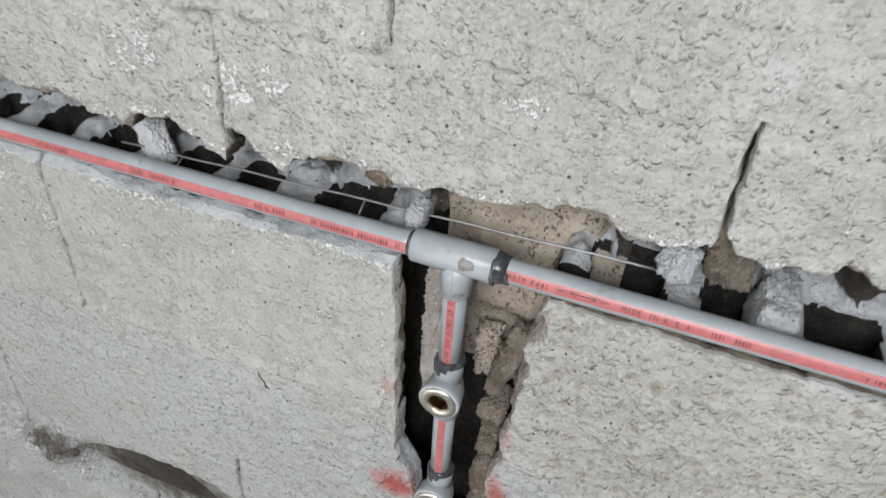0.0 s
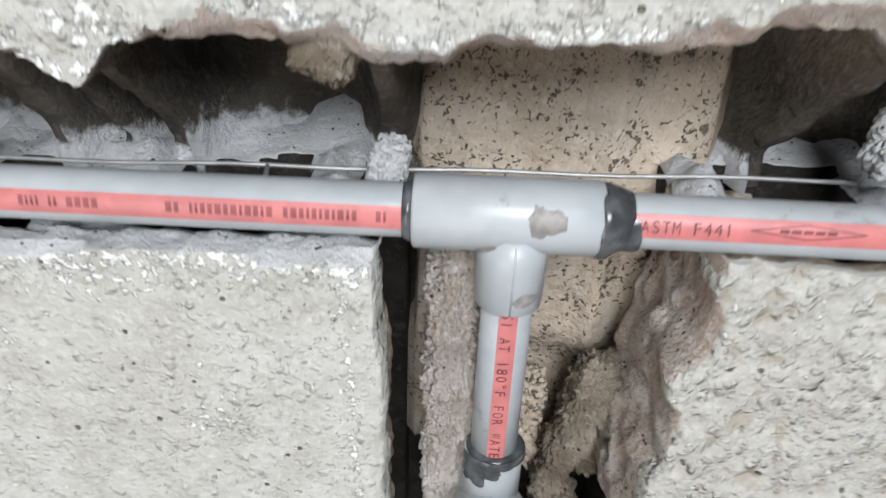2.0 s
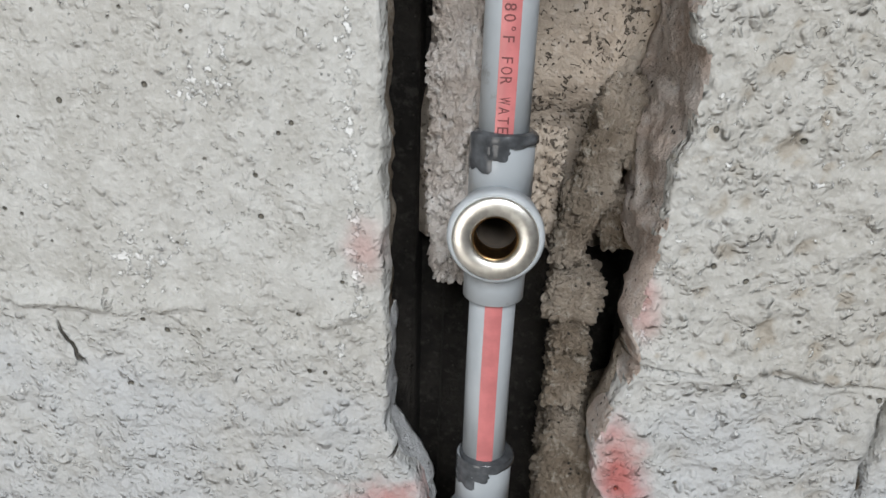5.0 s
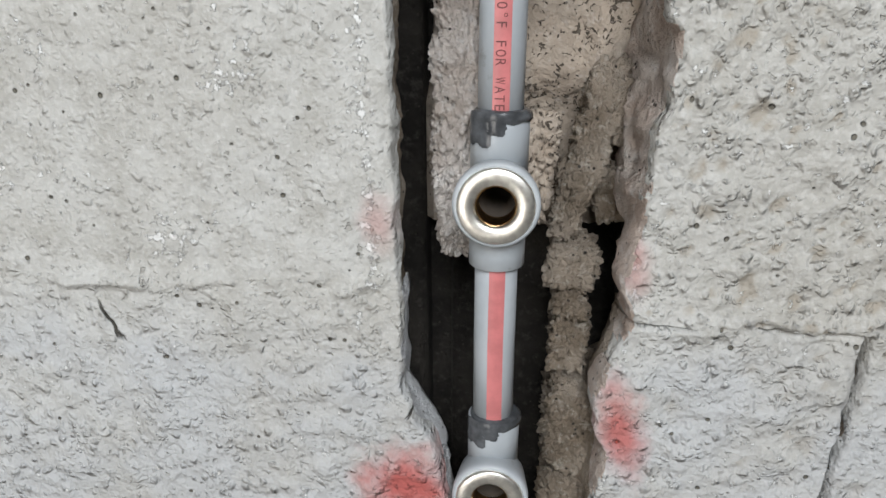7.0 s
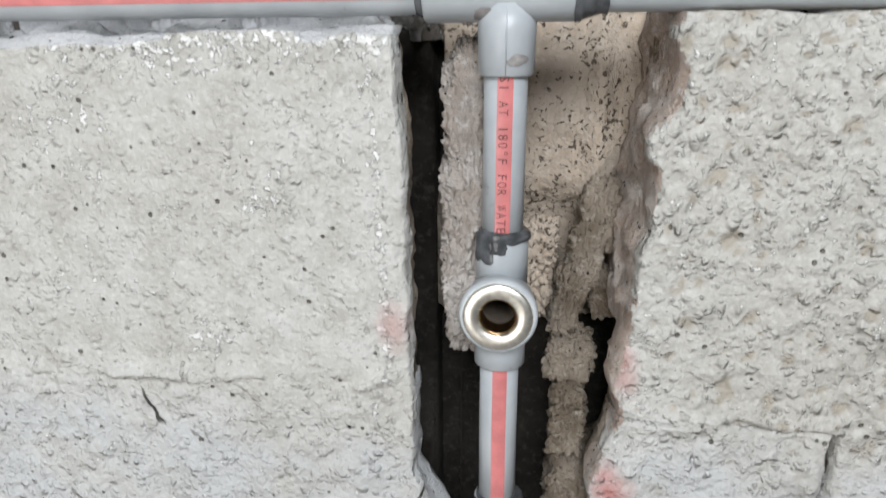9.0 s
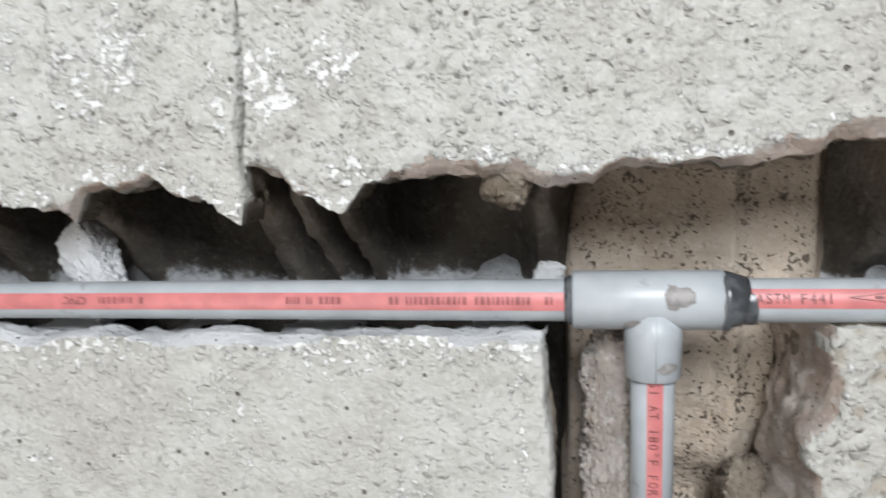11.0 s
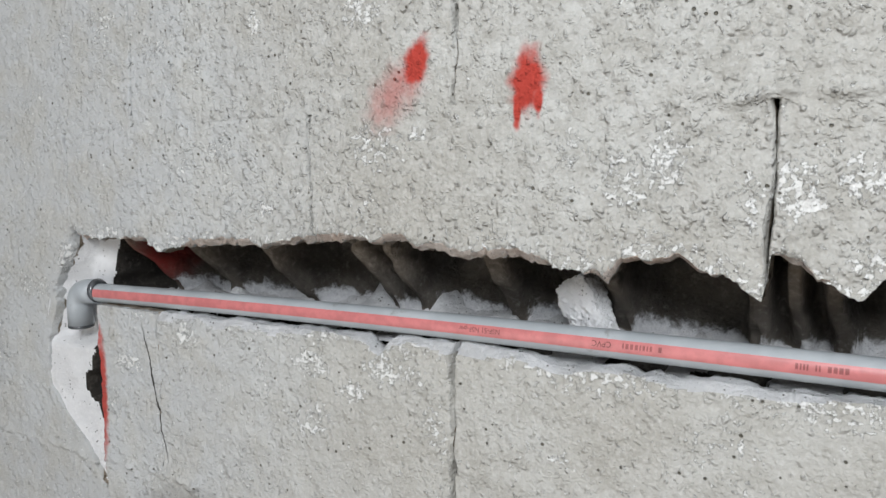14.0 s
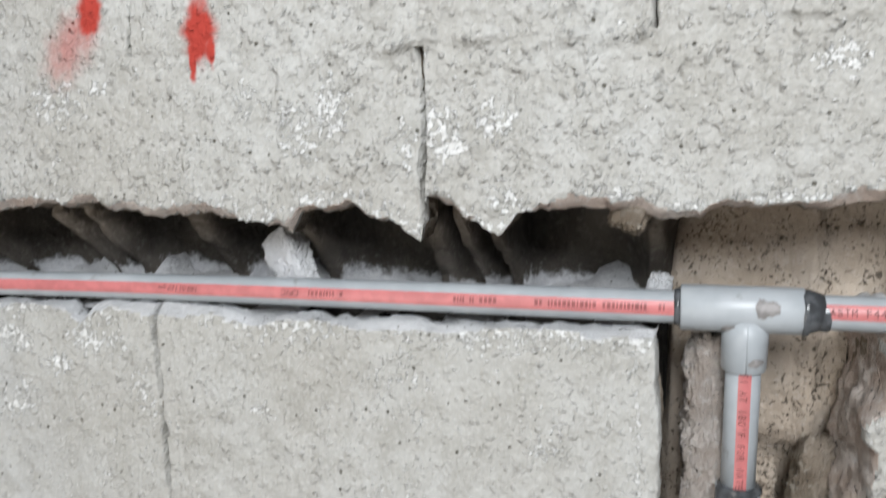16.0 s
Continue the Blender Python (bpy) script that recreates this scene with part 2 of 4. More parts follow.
    height = g.math("ADD", height, g.math("ADD", g.math("MULTIPLY", g.noise(330, 3, 0.6), 0.20), g.math("ADD", g.math("MULTIPLY", fine, 0.10), g.math("MULTIPLY", splash, 0.30))))
    height = g.math("ADD", height, g.math("MULTIPLY", voids, 0.35))
    # short open cracks
    for cx, cz, half, slant in CRACKS:
        dz = g.math("SUBTRACT", sep.outputs["Z"], cz)
        dx = g.math("ABSOLUTE", g.math("ADD", g.math("SUBTRACT", g.math("SUBTRACT", sep.outputs["X"], cx), g.math("MULTIPLY", dz, slant)), g.math("MULTIPLY", wobble, 0.006)))
        gape = g.math("MULTIPLY", g.ramp(dx, 0.0004, 0.0012, 1.0, 0.0), g.ramp(g.math("ABSOLUTE", dz), half * 0.5, half, 1.0, 0.0))
        colour = g.mix(gape, colour, (0.07, 0.065, 0.055))
        height = g.math("SUBTRACT", height, gape)
    g.bump(height, 1.0, 0.0046)
    return g.done(colour, 0.9, specular=0.3)


def broken_concrete(name, dark, light, speck, relief=0.008):
    g = Graph(name)
    colour = g.mix(g.ramp(g.noise(28, 4), 0.35, 0.68), dark, light)
    colour = g.mix(g.ramp(g.noise(150, 4, 0.65), 0.5, 0.72, 0, 0.7), colour, speck)
    holes = g.ramp(g.math("ADD", g.cells(210), g.ramp(g.noise(70, 2), 0.4, 0.6, 0.0, 0.45)), 0.12, 0.24)
    colour = g.mix(holes, (0.09, 0.08, 0.07), colour)
    g.bump(g.math("ADD", g.noise(190, 5, 0.75), g.math("MULTIPLY", holes, 0.4)), 1.0, relief)
    return g.done(colour, 0.95, specular=0.2)


def smeared_core():
    """Core concrete with its shade painted dark, and pale mortar droppings where the attribute says so."""
    g = Graph("shaded_smeared_core")
    grain = g.noise(150, 4, 0.65)
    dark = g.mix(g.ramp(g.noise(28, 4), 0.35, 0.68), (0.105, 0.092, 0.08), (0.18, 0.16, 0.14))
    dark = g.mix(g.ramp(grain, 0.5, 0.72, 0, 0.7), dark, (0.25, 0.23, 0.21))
    # web edges tinted beige: the light they catch is painted in
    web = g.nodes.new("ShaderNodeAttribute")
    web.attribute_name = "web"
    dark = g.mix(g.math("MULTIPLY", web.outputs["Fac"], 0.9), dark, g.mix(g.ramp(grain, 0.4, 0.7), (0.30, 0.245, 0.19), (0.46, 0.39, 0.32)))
    # red spray blown into the cores at the far end
    away = g.vector("DISTANCE", g.pos, (-0.955, 0.09, 1.245))
    dark = g.mix(g.ramp(g.math("ADD", away, g.math("MULTIPLY", g.noise(60, 3), 0.03)), 0.035, 0.085, 0.9, 0.0), dark, (0.30, 0.03, 0.025))
    held = g.nodes.new("ShaderNodeAttribute")
    held.attribute_name = "smear"
    cover = g.ramp(g.math("ADD", held.outputs["Fac"], g.math("MULTIPLY", g.math("SUBTRACT", g.noise(75, 5, 0.7), 0.5), 1.1)), 0.36, 0.66)
    colour = g.mix(cover, dark, g.mix(g.ramp(grain, 0.4, 0.7), (0.74, 0.745, 0.77), (0.85, 0.855, 0.87)))
    g.bump(g.math("ADD", g.noise(190, 5, 0.75), g.math("MULTIPLY", cover, 0.5)), 1.0, 0.006)
    return g.done(colour, 0.95, specular=0.2)


FACE = concrete_face()
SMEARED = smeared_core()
BROKEN = broken_concrete("broken_concrete", (0.30, 0.24, 0.18), (0.48, 0.405, 0.33), (0.66, 0.60, 0.52), 0.011)
PALE = broken_concrete("pale_web_concrete", (0.52, 0.45, 0.40), (0.72, 0.67, 0.63), (0.85, 0.83, 0.81))
RIM = broken_concrete("fresh_broken_rim", (0.58, 0.46, 0.385), (0.74, 0.66, 0.60), (0.84, 0.80, 0.77))
def pitted_core():
    """Smooth-cast beige concrete with open dark worm-shaped pores."""
    g = Graph("core_concrete")
    colour = g.mix(g.ramp(g.noise(22, 4), 0.35, 0.68), (0.41, 0.335, 0.265), (0.54, 0.46, 0.38))
    colour = g.mix(g.ramp(g.noise(160, 4, 0.65), 0.5, 0.72, 0, 0.5), colour, (0.62, 0.56, 0.50))
    pores = g.ramp(g.math("ADD", g.noise(310, 2, 0.5, distortion=0.9), g.ramp(g.noise(45, 2), 0.35, 0.65, -0.06, 0.04)), 0.61, 0.67)
    colour = g.mix(g.math("MULTIPLY", pores, 0.85), colour, (0.085, 0.07, 0.055))
    g.bump(g.math("SUBTRACT", g.noise(120, 4, 0.6), g.math("MULTIPLY", pores, 1.2)), 1.0, 0.004)
    return g.done(colour, 0.95, specular=0.2)


BEIGE = pitted_core()
MORTAR = broken_concrete("pale_mortar", (0.64, 0.645, 0.655), (0.79, 0.795, 0.81), (0.86, 0.865, 0.875), 0.005)
WHITE = broken_concrete("white_plaster", (0.76, 0.76, 0.77), (0.84, 0.84, 0.85), (0.88, 0.88, 0.88), 0.0035)
# near-black concrete that paints in the shade of cores and gaps
DEEP = broken_concrete("shaded_core_concrete", (0.03, 0.027, 0.024), (0.06, 0.053, 0.046), (0.10, 0.09, 0.08))


def grey_plastic():
    g = Graph("grey_plastic")
    colour = g.mix(g.ramp(g.noise(30, 4), 0.35, 0.7), (0.39, 0.42, 0.445), (0.47, 0.50, 0.525))
    colour = g.mix(g.ramp(g.noise(85, 4, 0.7), 0.62, 0.74, 0, 0.4), colour, (0.46, 0.45, 0.42))
    colour = g.mix(g.ramp(g.noise(48, 5, 0.7), 0.62, 0.72, 0, 0.55), colour, (0.22, 0.215, 0.205))
    g.bump(g.noise(400, 2), 0.12, 0.0005)
    return g.done(colour, g.ramp(g.noise(60, 3), 0.3, 0.7, 0.28, 0.45))


def plain(name, colour, rough, metal=0.0, vary=0.12, scale=90.0):
    g = Graph(name)
    darker = tuple(c * (1 - vary) for c in colour)
    lighter = tuple(min(1, c * (1 + vary)) for c in colour)
    return g.done(g.mix(g.ramp(g.noise(scale, 4), 0.35, 0.68), darker, lighter), rough, metal)


PLASTIC = grey_plastic()
STRIPE = plain("red_stripe_ink", (0.58, 0.19, 0.19), 0.38, vary=0.1)
PALE_INK = plain("worn_dark_ink", (0.31, 0.09, 0.09), 0.5)
INK = plain("dark_ink", (0.17, 0.05, 0.05), 0.5)
GLUE = plain("dark_solvent_cement", (0.085, 0.09, 0.097), 0.2, vary=0.4)
# near-black colour paints in the shade inside the outlet bore
BORE = plain("shaded_bore", (0.03, 0.022, 0.015), 0.8)
STAIN = plain("brown_stain", (0.27, 0.255, 0.25), 0.5, vary=0.2, scale=200)
NICKEL = plain("dull_nickel_plate", (0.93, 0.89, 0.82), 0.38, 1.0, vary=0.1, scale=300)
BRASS = plain("brass", (0.50, 0.33, 0.17), 0.3, 1.0, vary=0.15, scale=200)
STEEL = plain("galvanised_wire", (0.45, 0.45, 0.45), 0.5, 0.7)
# unseen room surfaces, kept dark so little light bounces back
ROOM = plain("dim_room_grey", (0.18, 0.177, 0.172), 0.92, vary=0.1, scale=6)
SCREED = plain("grey_screed", (0.25, 0.24, 0.225), 0.9, vary=0.15, scale=8)

# ---- the block wall: courses that have settled a little towards one end ----
BED_TOP = curve_of([(-1.6, 1.375), (-1.16, 1.378), (-0.9, 1.387), (-0.49, 1.396), (-0.25, 1.391), (0.17, 1.397), (0.7, 1.40)])
BED_MID = curve_of([(-1.6, 1.173), (-0.984, 1.177), (-0.686, 1.183), (-0.49, 1.191), (-0.3, 1.188), (-0.19, 1.191), (-0.08, 1.194), (0.06, 1.2), (0.7, 1.205)])
BED_LOW = curve_of([(-1.6, 0.975), (-0.3, 0.985), (-0.08, 0.994), (0.06, 0.981), (0.17, 0.982), (0.7, 0.985)])
LIP = curve_of([(-1.5, 1.27), (-1.025, 1.264), (-0.998, 1.255), (-0.944, 1.261), (-0.899, 1.26), (-0.862, 1.25), (-0.812, 1.259), (-0.736, 1.265), (-0.698, 1.263),
                (-0.664, 1.269), (-0.586, 1.275), (-0.555, 1.276), (-0.525, 1.271), (-0.497, 1.268), (-0.409, 1.269), (-0.382, 1.265), (-0.358, 1.257),
                (-0.347, 1.272), (-0.322, 1.275), (-0.304, 1.282), (-0.29, 1.269), (-0.264, 1.264), (-0.247, 1.254), (-0.243, 1.288), (-0.23, 1.282),
                (-0.213, 1.27), (-0.188, 1.261), (-0.176, 1.275), (-0.13, 1.277), (-0.102, 1.279), (-0.077, 1.272), (-0.054, 1.273), (-0.04, 1.279),
                (0.009, 1.281), (0.046, 1.284), (0.06, 1.291), (0.09, 1.29), (0.103, 1.281), (0.11, 1.277), (0.13, 1.288), (0.163, 1.293),
                (0.172, 1.305), (0.185, 1.294), (0.21, 1.288), (0.228, 1.29), (0.251, 1.305), (0.28, 1.3), (0.7, 1.3)])
CUT_LEFT = curve_of([(0.78, -0.045), (0.847, -0.045), (0.87, -0.051), (0.897, -0.054), (0.915, -0.065), (0.933, -0.073), (1.058, -0.075), (1.137, -0.076), (1.166, -0.079), (1.2, -0.081)])
CUT_RIGHT = curve_of([(0.78, 0.033), (0.878, 0.033), (0.901, 0.036), (0.93, 0.028), (0.944, 0.032), (0.965, 0.038), (0.982, 0.044), (0.993, 0.04), (1.006, 0.035),
                      (1.025, 0.04), (1.054, 0.048), (1.073, 0.048), (1.092, 0.053), (1.106, 0.05), (1.123, 0.05), (1.14, 0.045), (1.157, 0.057), (1.186, 0.056), (1.21, 0.058)])
SHELL = 0.030


def smooth_low(x, z):
    """Less grain on the smoother blocks of the lower courses and at the far end."""
    low = np.clip((1.2 - z) / 0.02, 0, 1) * np.clip((z - 0.975) / 0.02, 0, 1) * np.clip((-0.06 - x) / 0.02, 0, 1)
    end = np.clip((-0.75 - x) / 0.3, 0, 1)
    return 1 - np.maximum(0.38 * low, 0.5 * end) + 0.12 * vnoise(x, z, 0.08, 111)


def relief(x, z):
    """How far the face stands out, in metres, and its pits: trowelled cement with coarse grain."""
    coarse = np.clip((x + 0.1) / 0.2, 0, 1)
    calm = (0.65 + 0.5 * np.clip(0.5 + 0.9 * vnoise(x, z, 0.16, 101), 0, 1)) * smooth_low(x, z)
    y = 0.002 * fbm(x, z, 0.11, 2, 3)
    grain = fbm(x, z, 0.0135, 2, 11)
    knobs = np.clip(grain - 0.10, 0, 0.5) - 0.8 * np.clip(-grain - 0.30, 0, 0.3)
    y = y + calm * (0.0048 * knobs + 0.0005 * fbm(x, z, 0.007, 2, 23))
    flecks = fbm(x, z, 0.008, 2, 31)
    y = y - 0.006 * np.clip(flecks - 0.42, 0, 0.35) * np.clip(0.4 + 1.5 * vnoise(x, z, 0.09, 33), 0, 1)
    wells = np.maximum(pits(x + 0.004 * vnoise(x, z, 0.012, 105), z + 0.005 * vnoise(x, z, 0.01, 107), 0.020, 0.4, 5), 0.8 * pits(x, z + 0.003 * vnoise(x, z, 0.008, 109), 0.012, 0.3, 15)) * coarse * (0.2 + 0.8 * np.clip((1.22 - z) / 0.02, 0, 1))
    y = y - 0.0024 * np.clip(wells * 1.3, 0, 1) - 0.0024 * pits(x, z, 0.013, 0.22, 9)
    # cement squeezed out of the bed joints, and chips down the edge beside the cut
    z_low, z_top = BED_LOW(x), BED_TOP(x)
    y = y + 0.0042 * np.exp(-((z - z_low - 0.003 - 0.006 * vnoise(x, 0 * x, 0.022, 151)) / 0.0048) ** 2) * np.clip(0.45 + 1.2 * vnoise(x, z, 0.013, 153), 0, 1.3) * np.where(x < 0, 1.0, 0.9)
    y = y + 0.0042 * np.exp(-((z - z_top - 0.007 * vnoise(x, 0 * x, 0.03, 155)) / 0.0055) ** 2) * np.clip(0.4 + 1.2 * vnoise(x, z, 0.016, 157), 0, 1.3) * np.clip((x + 0.42) / 0.08, 0, 1)
    inset = (x - CUT_LEFT(z) + 0.0155 + 0.002 * vnoise(0 * x, z, 0.03, 159)) / 0.0022
    chips = np.exp(-inset ** 2) * np.clip(0.2 + 1.6 * vnoise(x, z, 0.011, 161), 0, 1) * (z > 0.99) * (z < 1.185) * (x < 0)
    y = y - 0.0022 * chips + 0.0012 * np.exp(-(inset - 2.2) ** 2 / 2) * (z > 0.99) * (z < 1.185) * (x < 0)
    # a broken hollow low on the wall with rubble beside it
    hollow = np.exp(-(((x + 0.47) / 0.15) ** 2 + ((z - 0.61 - 0.12 * (x + 0.47)) / 0.07) ** 2) ** 3)
    y = y - (0.075 + 0.012 * fbm(x, z, 0.03, 2, 165)) * hollow
    y = y + 0.014 * fbm(x, z, 0.024, 3, 167) * np.clip((-0.60 - x) / 0.03, 0, 1) * np.clip((0.70 - z) / 0.03, 0, 1)
    return y, wells


def ragged(curve, amp, size, seed):
    """A broken edge: the curve with coarse and fine teeth."""
    return lambda v: curve(v) + amp * (fbm(v, 0 * np.asarray(v, float), size, 3, seed) + 0.4 * vnoise(v, 0 * np.asarray(v, float) + 0.7, size / 5, seed + 3))


def stations(a, b, step, edge=True):
    """Even stations from a to b, with closer ones at both edges."""
    n = max(2, int(abs(b - a) / step))
    s = list(np.linspace(0, 1, n + 1))
    if edge:
        e = 0.0013 / abs(b - a)
        s = sorted(set(s + [e, 2 * e, 3.5 * e, 1 - e, 1 - 2 * e, 1 - 3.5 * e]))
    return np.array(s)


def joint_wander(x, z):
    """How an upright joint strays from its line over the height."""
    z = np.asarray(z, float)
    return 0.0035 * vnoise(z + 7.3 * x, 0 * z, 0.05, 131) + 0.0016 * fbm(z + 3.1 * x, 0 * z, 0.014, 2, 133)


def joint_gap(x, z):
    """Half the width of an upright joint, which opens and closes over the height."""
    z = np.asarray(z, float)
    wide = 0.0 if abs(x) > 0.86 else 0.5 if x in (-0.647, -0.085) else 1.0
    return 0.0013 * wide * np.clip(0.65 + 0.9 * vnoise(z + 5.7 * x, 0 * z, 0.022, 137), 0.05, 1.4)


def bed_open(x, z):
    """Where the bed joints are open: hair lines at the far end, smeared over with cement elsewhere."""
    high = np.clip((-0.30 - x) / 0.15, 0, 1) * np.clip(0.55 + 1.4 * vnoise(x, 0 * x, 0.045, 141), 0, 1)
    low = np.where(x < 0, 0.12, 1.3 * np.clip(0.3 + 1.5 * vnoise(x, 0 * x, 0.03, 143), 0, 1))
    return np.where(z > 1.3, high, low)


def edge_line(x, z):
    """A line of chipped lime down the edge beside the upright cut."""
    off = (x - CUT_LEFT(z) + 0.0155 + 0.002 * vnoise(0 * x, z, 0.03, 159)) / 0.0035
    return np.exp(-off ** 2) * (x < 0) * (z > 0.99) * (z < 1.185)


def block(x0, x1, low, high, side_left=None, side_right=None, step=0.003, crack=0.018, bed=0.0013, broken=(), top=None, shell=SHELL, rings_back=5, side=None):
    """A hollow block's face shell. low and high: its lower and upper edge over x; the sides may follow a broken edge over z."""
    us = stations(x0, x1, step)
    mid = (x0 + x1) / 2
    vs = stations(float(low(mid)), float(high(mid)), step)
    U, V = np.meshgrid(us, vs)
    X = x0 + (x1 - x0) * U
    for _ in range(3):
        Z = low(X) + (high(X) - low(X)) * V
        L = side_left(Z) if side_left else x0 + joint_wander(x0, Z) + joint_gap(x0, Z)
        R = side_right(Z) if side_right else x1 + joint_wander(x1, Z) - joint_gap(x1, Z)
        X = L + (R - L) * U
    Z = low(X) + (high(X) - low(X)) * V
    out, wells = relief(X, Z)
    Y = -out
    d_side = np.minimum(U, 1 - U) * (x1 - x0)
    d_bed = np.minimum(V, 1 - V) * float(high(mid) - low(mid))
    uneven = 0.6 + 0.4 * vnoise(X, Z, 0.03, 41)
    Y = Y + crack * np.clip(1 - d_side / (0.0019 + 0.0008 * vnoise(X, Z, 0.012, 45)), 0, 1) ** 1.3 * (uneven + 0.35 * vnoise(0 * X, Z, 0.018, 43)) + bed * bed_open(X, Z) * np.clip(1 - d_bed / 0.004, 0, 1) * (uneven + 0.9 * vnoise(X, Z, 0.05, 47))
    height = float(high(mid) - low(mid))
    far = np.full_like(X, 1.0)
    for edge, d in (("low", V * height), ("high", (1 - V) * height), ("left", U * (x1 - x0)), ("right", (1 - U) * (x1 - x0))):
        if edge in broken:
            far = np.minimum(far, d)
    spall = (0.003 if "left" in broken else 0.005) + 0.010 * fbm(X, Z, 0.035, 2, 61)
    rim = np.clip(1 - far / np.maximum(spall, 0.001), 0, 1) * (spall > 0.002)
    Y = Y + rim * 0.008 + np.where(rim > 0, 0.0016 * fbm(X, Z, 0.006, 2, 63), 0)
    n, m = X.shape
    verts = np.stack([X, Y, Z], -1).reshape(-1, 3)
    idx = np.arange(n * m).reshape(n, m)
    faces = np.stack([idx[:-1, :-1], idx[:-1, 1:], idx[1:, 1:], idx[1:, :-1]], -1).reshape(-1, 4)
    loop = np.concatenate([idx[0, :-1], idx[:-1, -1], idx[-1, :0:-1], idx[:0:-1, 0]])
    base = verts[loop]
    rings, count = [np.arange(len(verts), len(verts) + len(loop))], len(verts) + len(loop)
    allv, allf = [verts, base], [faces]
    for k in range(1, rings_back + 1):
        t = k / rings_back
        q = base.copy()
        s = q[:, 0] + q[:, 2]
        q[:, 1] = base[:, 1] * (1 - t) + shell * t
        amp = (0.0045 if shell < 0.05 else 0.0045) * min(1, 2.2 * t * shell / SHELL)
        q[:, 0] += amp * 0.5 * fbm(s, q[:, 1] + 0.3, 0.011, 3, 51)
        q[:, 2] += amp * fbm(s, q[:, 1], 0.011, 3, 57)
        if "left" in broken:
            trend = np.polyfit(Z[:, 0], X[:, 0], 1)
            straight = np.polyval(trend, base[:, 2])
            on_side = np.abs(base[:, 0] - straight) < 0.022
            crumb = 0.0050 * fbm(base[:, 2], q[:, 1], 0.011, 2, 65) + 0.002 * vnoise(base[:, 2], q[:, 1], 0.03, 67)
            hollow = 0.08 * np.exp(-((base[:, 2] - 0.966) / 0.042) ** 4) * np.clip((t - 0.14) / 0.08, 0, 1)
            q[:, 0] += on_side * (0.8 * min(1, 4 * t) * (straight - base[:, 0]) - 0.006 * t + crumb * min(1, 4 * t) + hollow)
            on_top = (base[:, 2] > high(base[:, 0]) - 0.004) * np.clip((base[:, 0] - 0.072) / 0.01, 0, 1)
            q[:, 2] -= 0.12 * on_top * min(1, max(0, (t - 0.18) / 0.07))
        allv.append(q)
        ring = np.arange(count, count + len(loop))
        count += len(loop)
        prev = rings[-1]
        allf.append(np.stack([np.roll(prev, -1), prev, ring, np.roll(ring, -1)], -1))
        rings.append(ring)
    verts = np.concatenate(allv)
    faces = [list(map(int, f)) for f in np.concatenate(allf)] + [list(map(int, rings[-1]))[::-1]]
    me = mesh_of("concrete_block", verts, faces, FACE)
    me.materials.append(top or BROKEN)
    me.materials.append(RIM)
    me.materials.append(BROKEN)
    front = (n - 1) * (m - 1)
    ids = np.zeros(len(me.polygons), dtype=np.int32)
    ids[:front] = np.where(((rim[:-1, :-1] + rim[1:, 1:]) / 2 > 0.12).reshape(-1), 2, 0)
    if top:
        ids[:front] = np.where(ids[:front] == 2, 1, ids[:front])
    tone = me.attributes.new("pit", "FLOAT", "POINT")
    values = np.zeros(len(verts), dtype=np.float32)
    values[:n * m] = wells.reshape(-1)
    tone.data.foreach_set("value", values)
    for key, field in (("coarse", smooth_low(X, Z)), ("lime", np.maximum((0.3 if "left" in broken else 1.0) * np.clip(1.25 - far / (0.016 + 0.012 * vnoise(X, Z, 0.05, 113)), 0, 1), edge_line(X, Z)))):
        held = me.attributes.new(key, "FLOAT", "POINT")
        values[:n * m] = field.reshape(-1)
        held.data.foreach_set("value", values)
    me.materials.append(side or BROKEN)
    kinds = np.ones(len(loop), dtype=np.int32)
    kinds[m - 1:m + n - 2] = 4
    kinds[2 * m + n - 3:] = 4
    ids[front:front + rings_back * len(loop)] = np.tile(kinds, rings_back)
    if not top:
        ids[front:front + len(loop)] = np.where(kinds == 4, 4, 0)
    me.polygons.foreach_set("material_index", ids)
    return me


wall = empty("wall_north", (0, 0, 0))
tagged(wall, "grey concrete block wall with a pipe chase broken into it", "wall", kind="structure")


def up(curve, d):
    return lambda x: curve(x) + d


def lay(me, label=""):
    return mesh_part("concrete_block", me, wall, label)


TOP = up(BED_TOP, 0.2)
LIP_RAGGED = ragged(LIP, 0.0042, 0.016, 201)
LEFT_RAGGED, RIGHT_RAGGED = ragged(CUT_LEFT, 0.0016, 0.012, 207), ragged(CUT_RIGHT, 0.0026, 0.012, 211)
CHIP = lambda x: BED_MID(x) + 0.0022 * fbm(x, 0 * np.asarray(x, float), 0.03, 3, 215) - 0.012 * np.exp(-((np.asarray(x) + 0.572) / 0.010) ** 2) - 0.006 * np.exp(-((np.asarray(x) + 0.40) / 0.02) ** 2)
for a, b in ((-1.6, -1.3), (-1.3, -0.9), (-0.9, -0.491), (-0.491, -0.085), (-0.085, 0.32), (0.32, 0.7)):
    lay(block(a, b, BED_TOP, TOP))
for a, b in ((-1.03, -0.647), (-0.647, -0.245), (-0.245, 0.173), (0.173, 0.7)):
    lay(block(a, b, LIP_RAGGED, BED_TOP, crack=0.022, bed=0.0017, broken=("low",), step=0.0026), "concrete block with its lower face shell knocked away")
LOW2 = up(BED_LOW, -0.2)
lay(block(-0.985, -0.877, BED_LOW, BED_MID, crack=0.006))
lay(block(-0.877, -0.489, BED_LOW, CHIP, broken=("high",), top=MORTAR, shell=0.02))
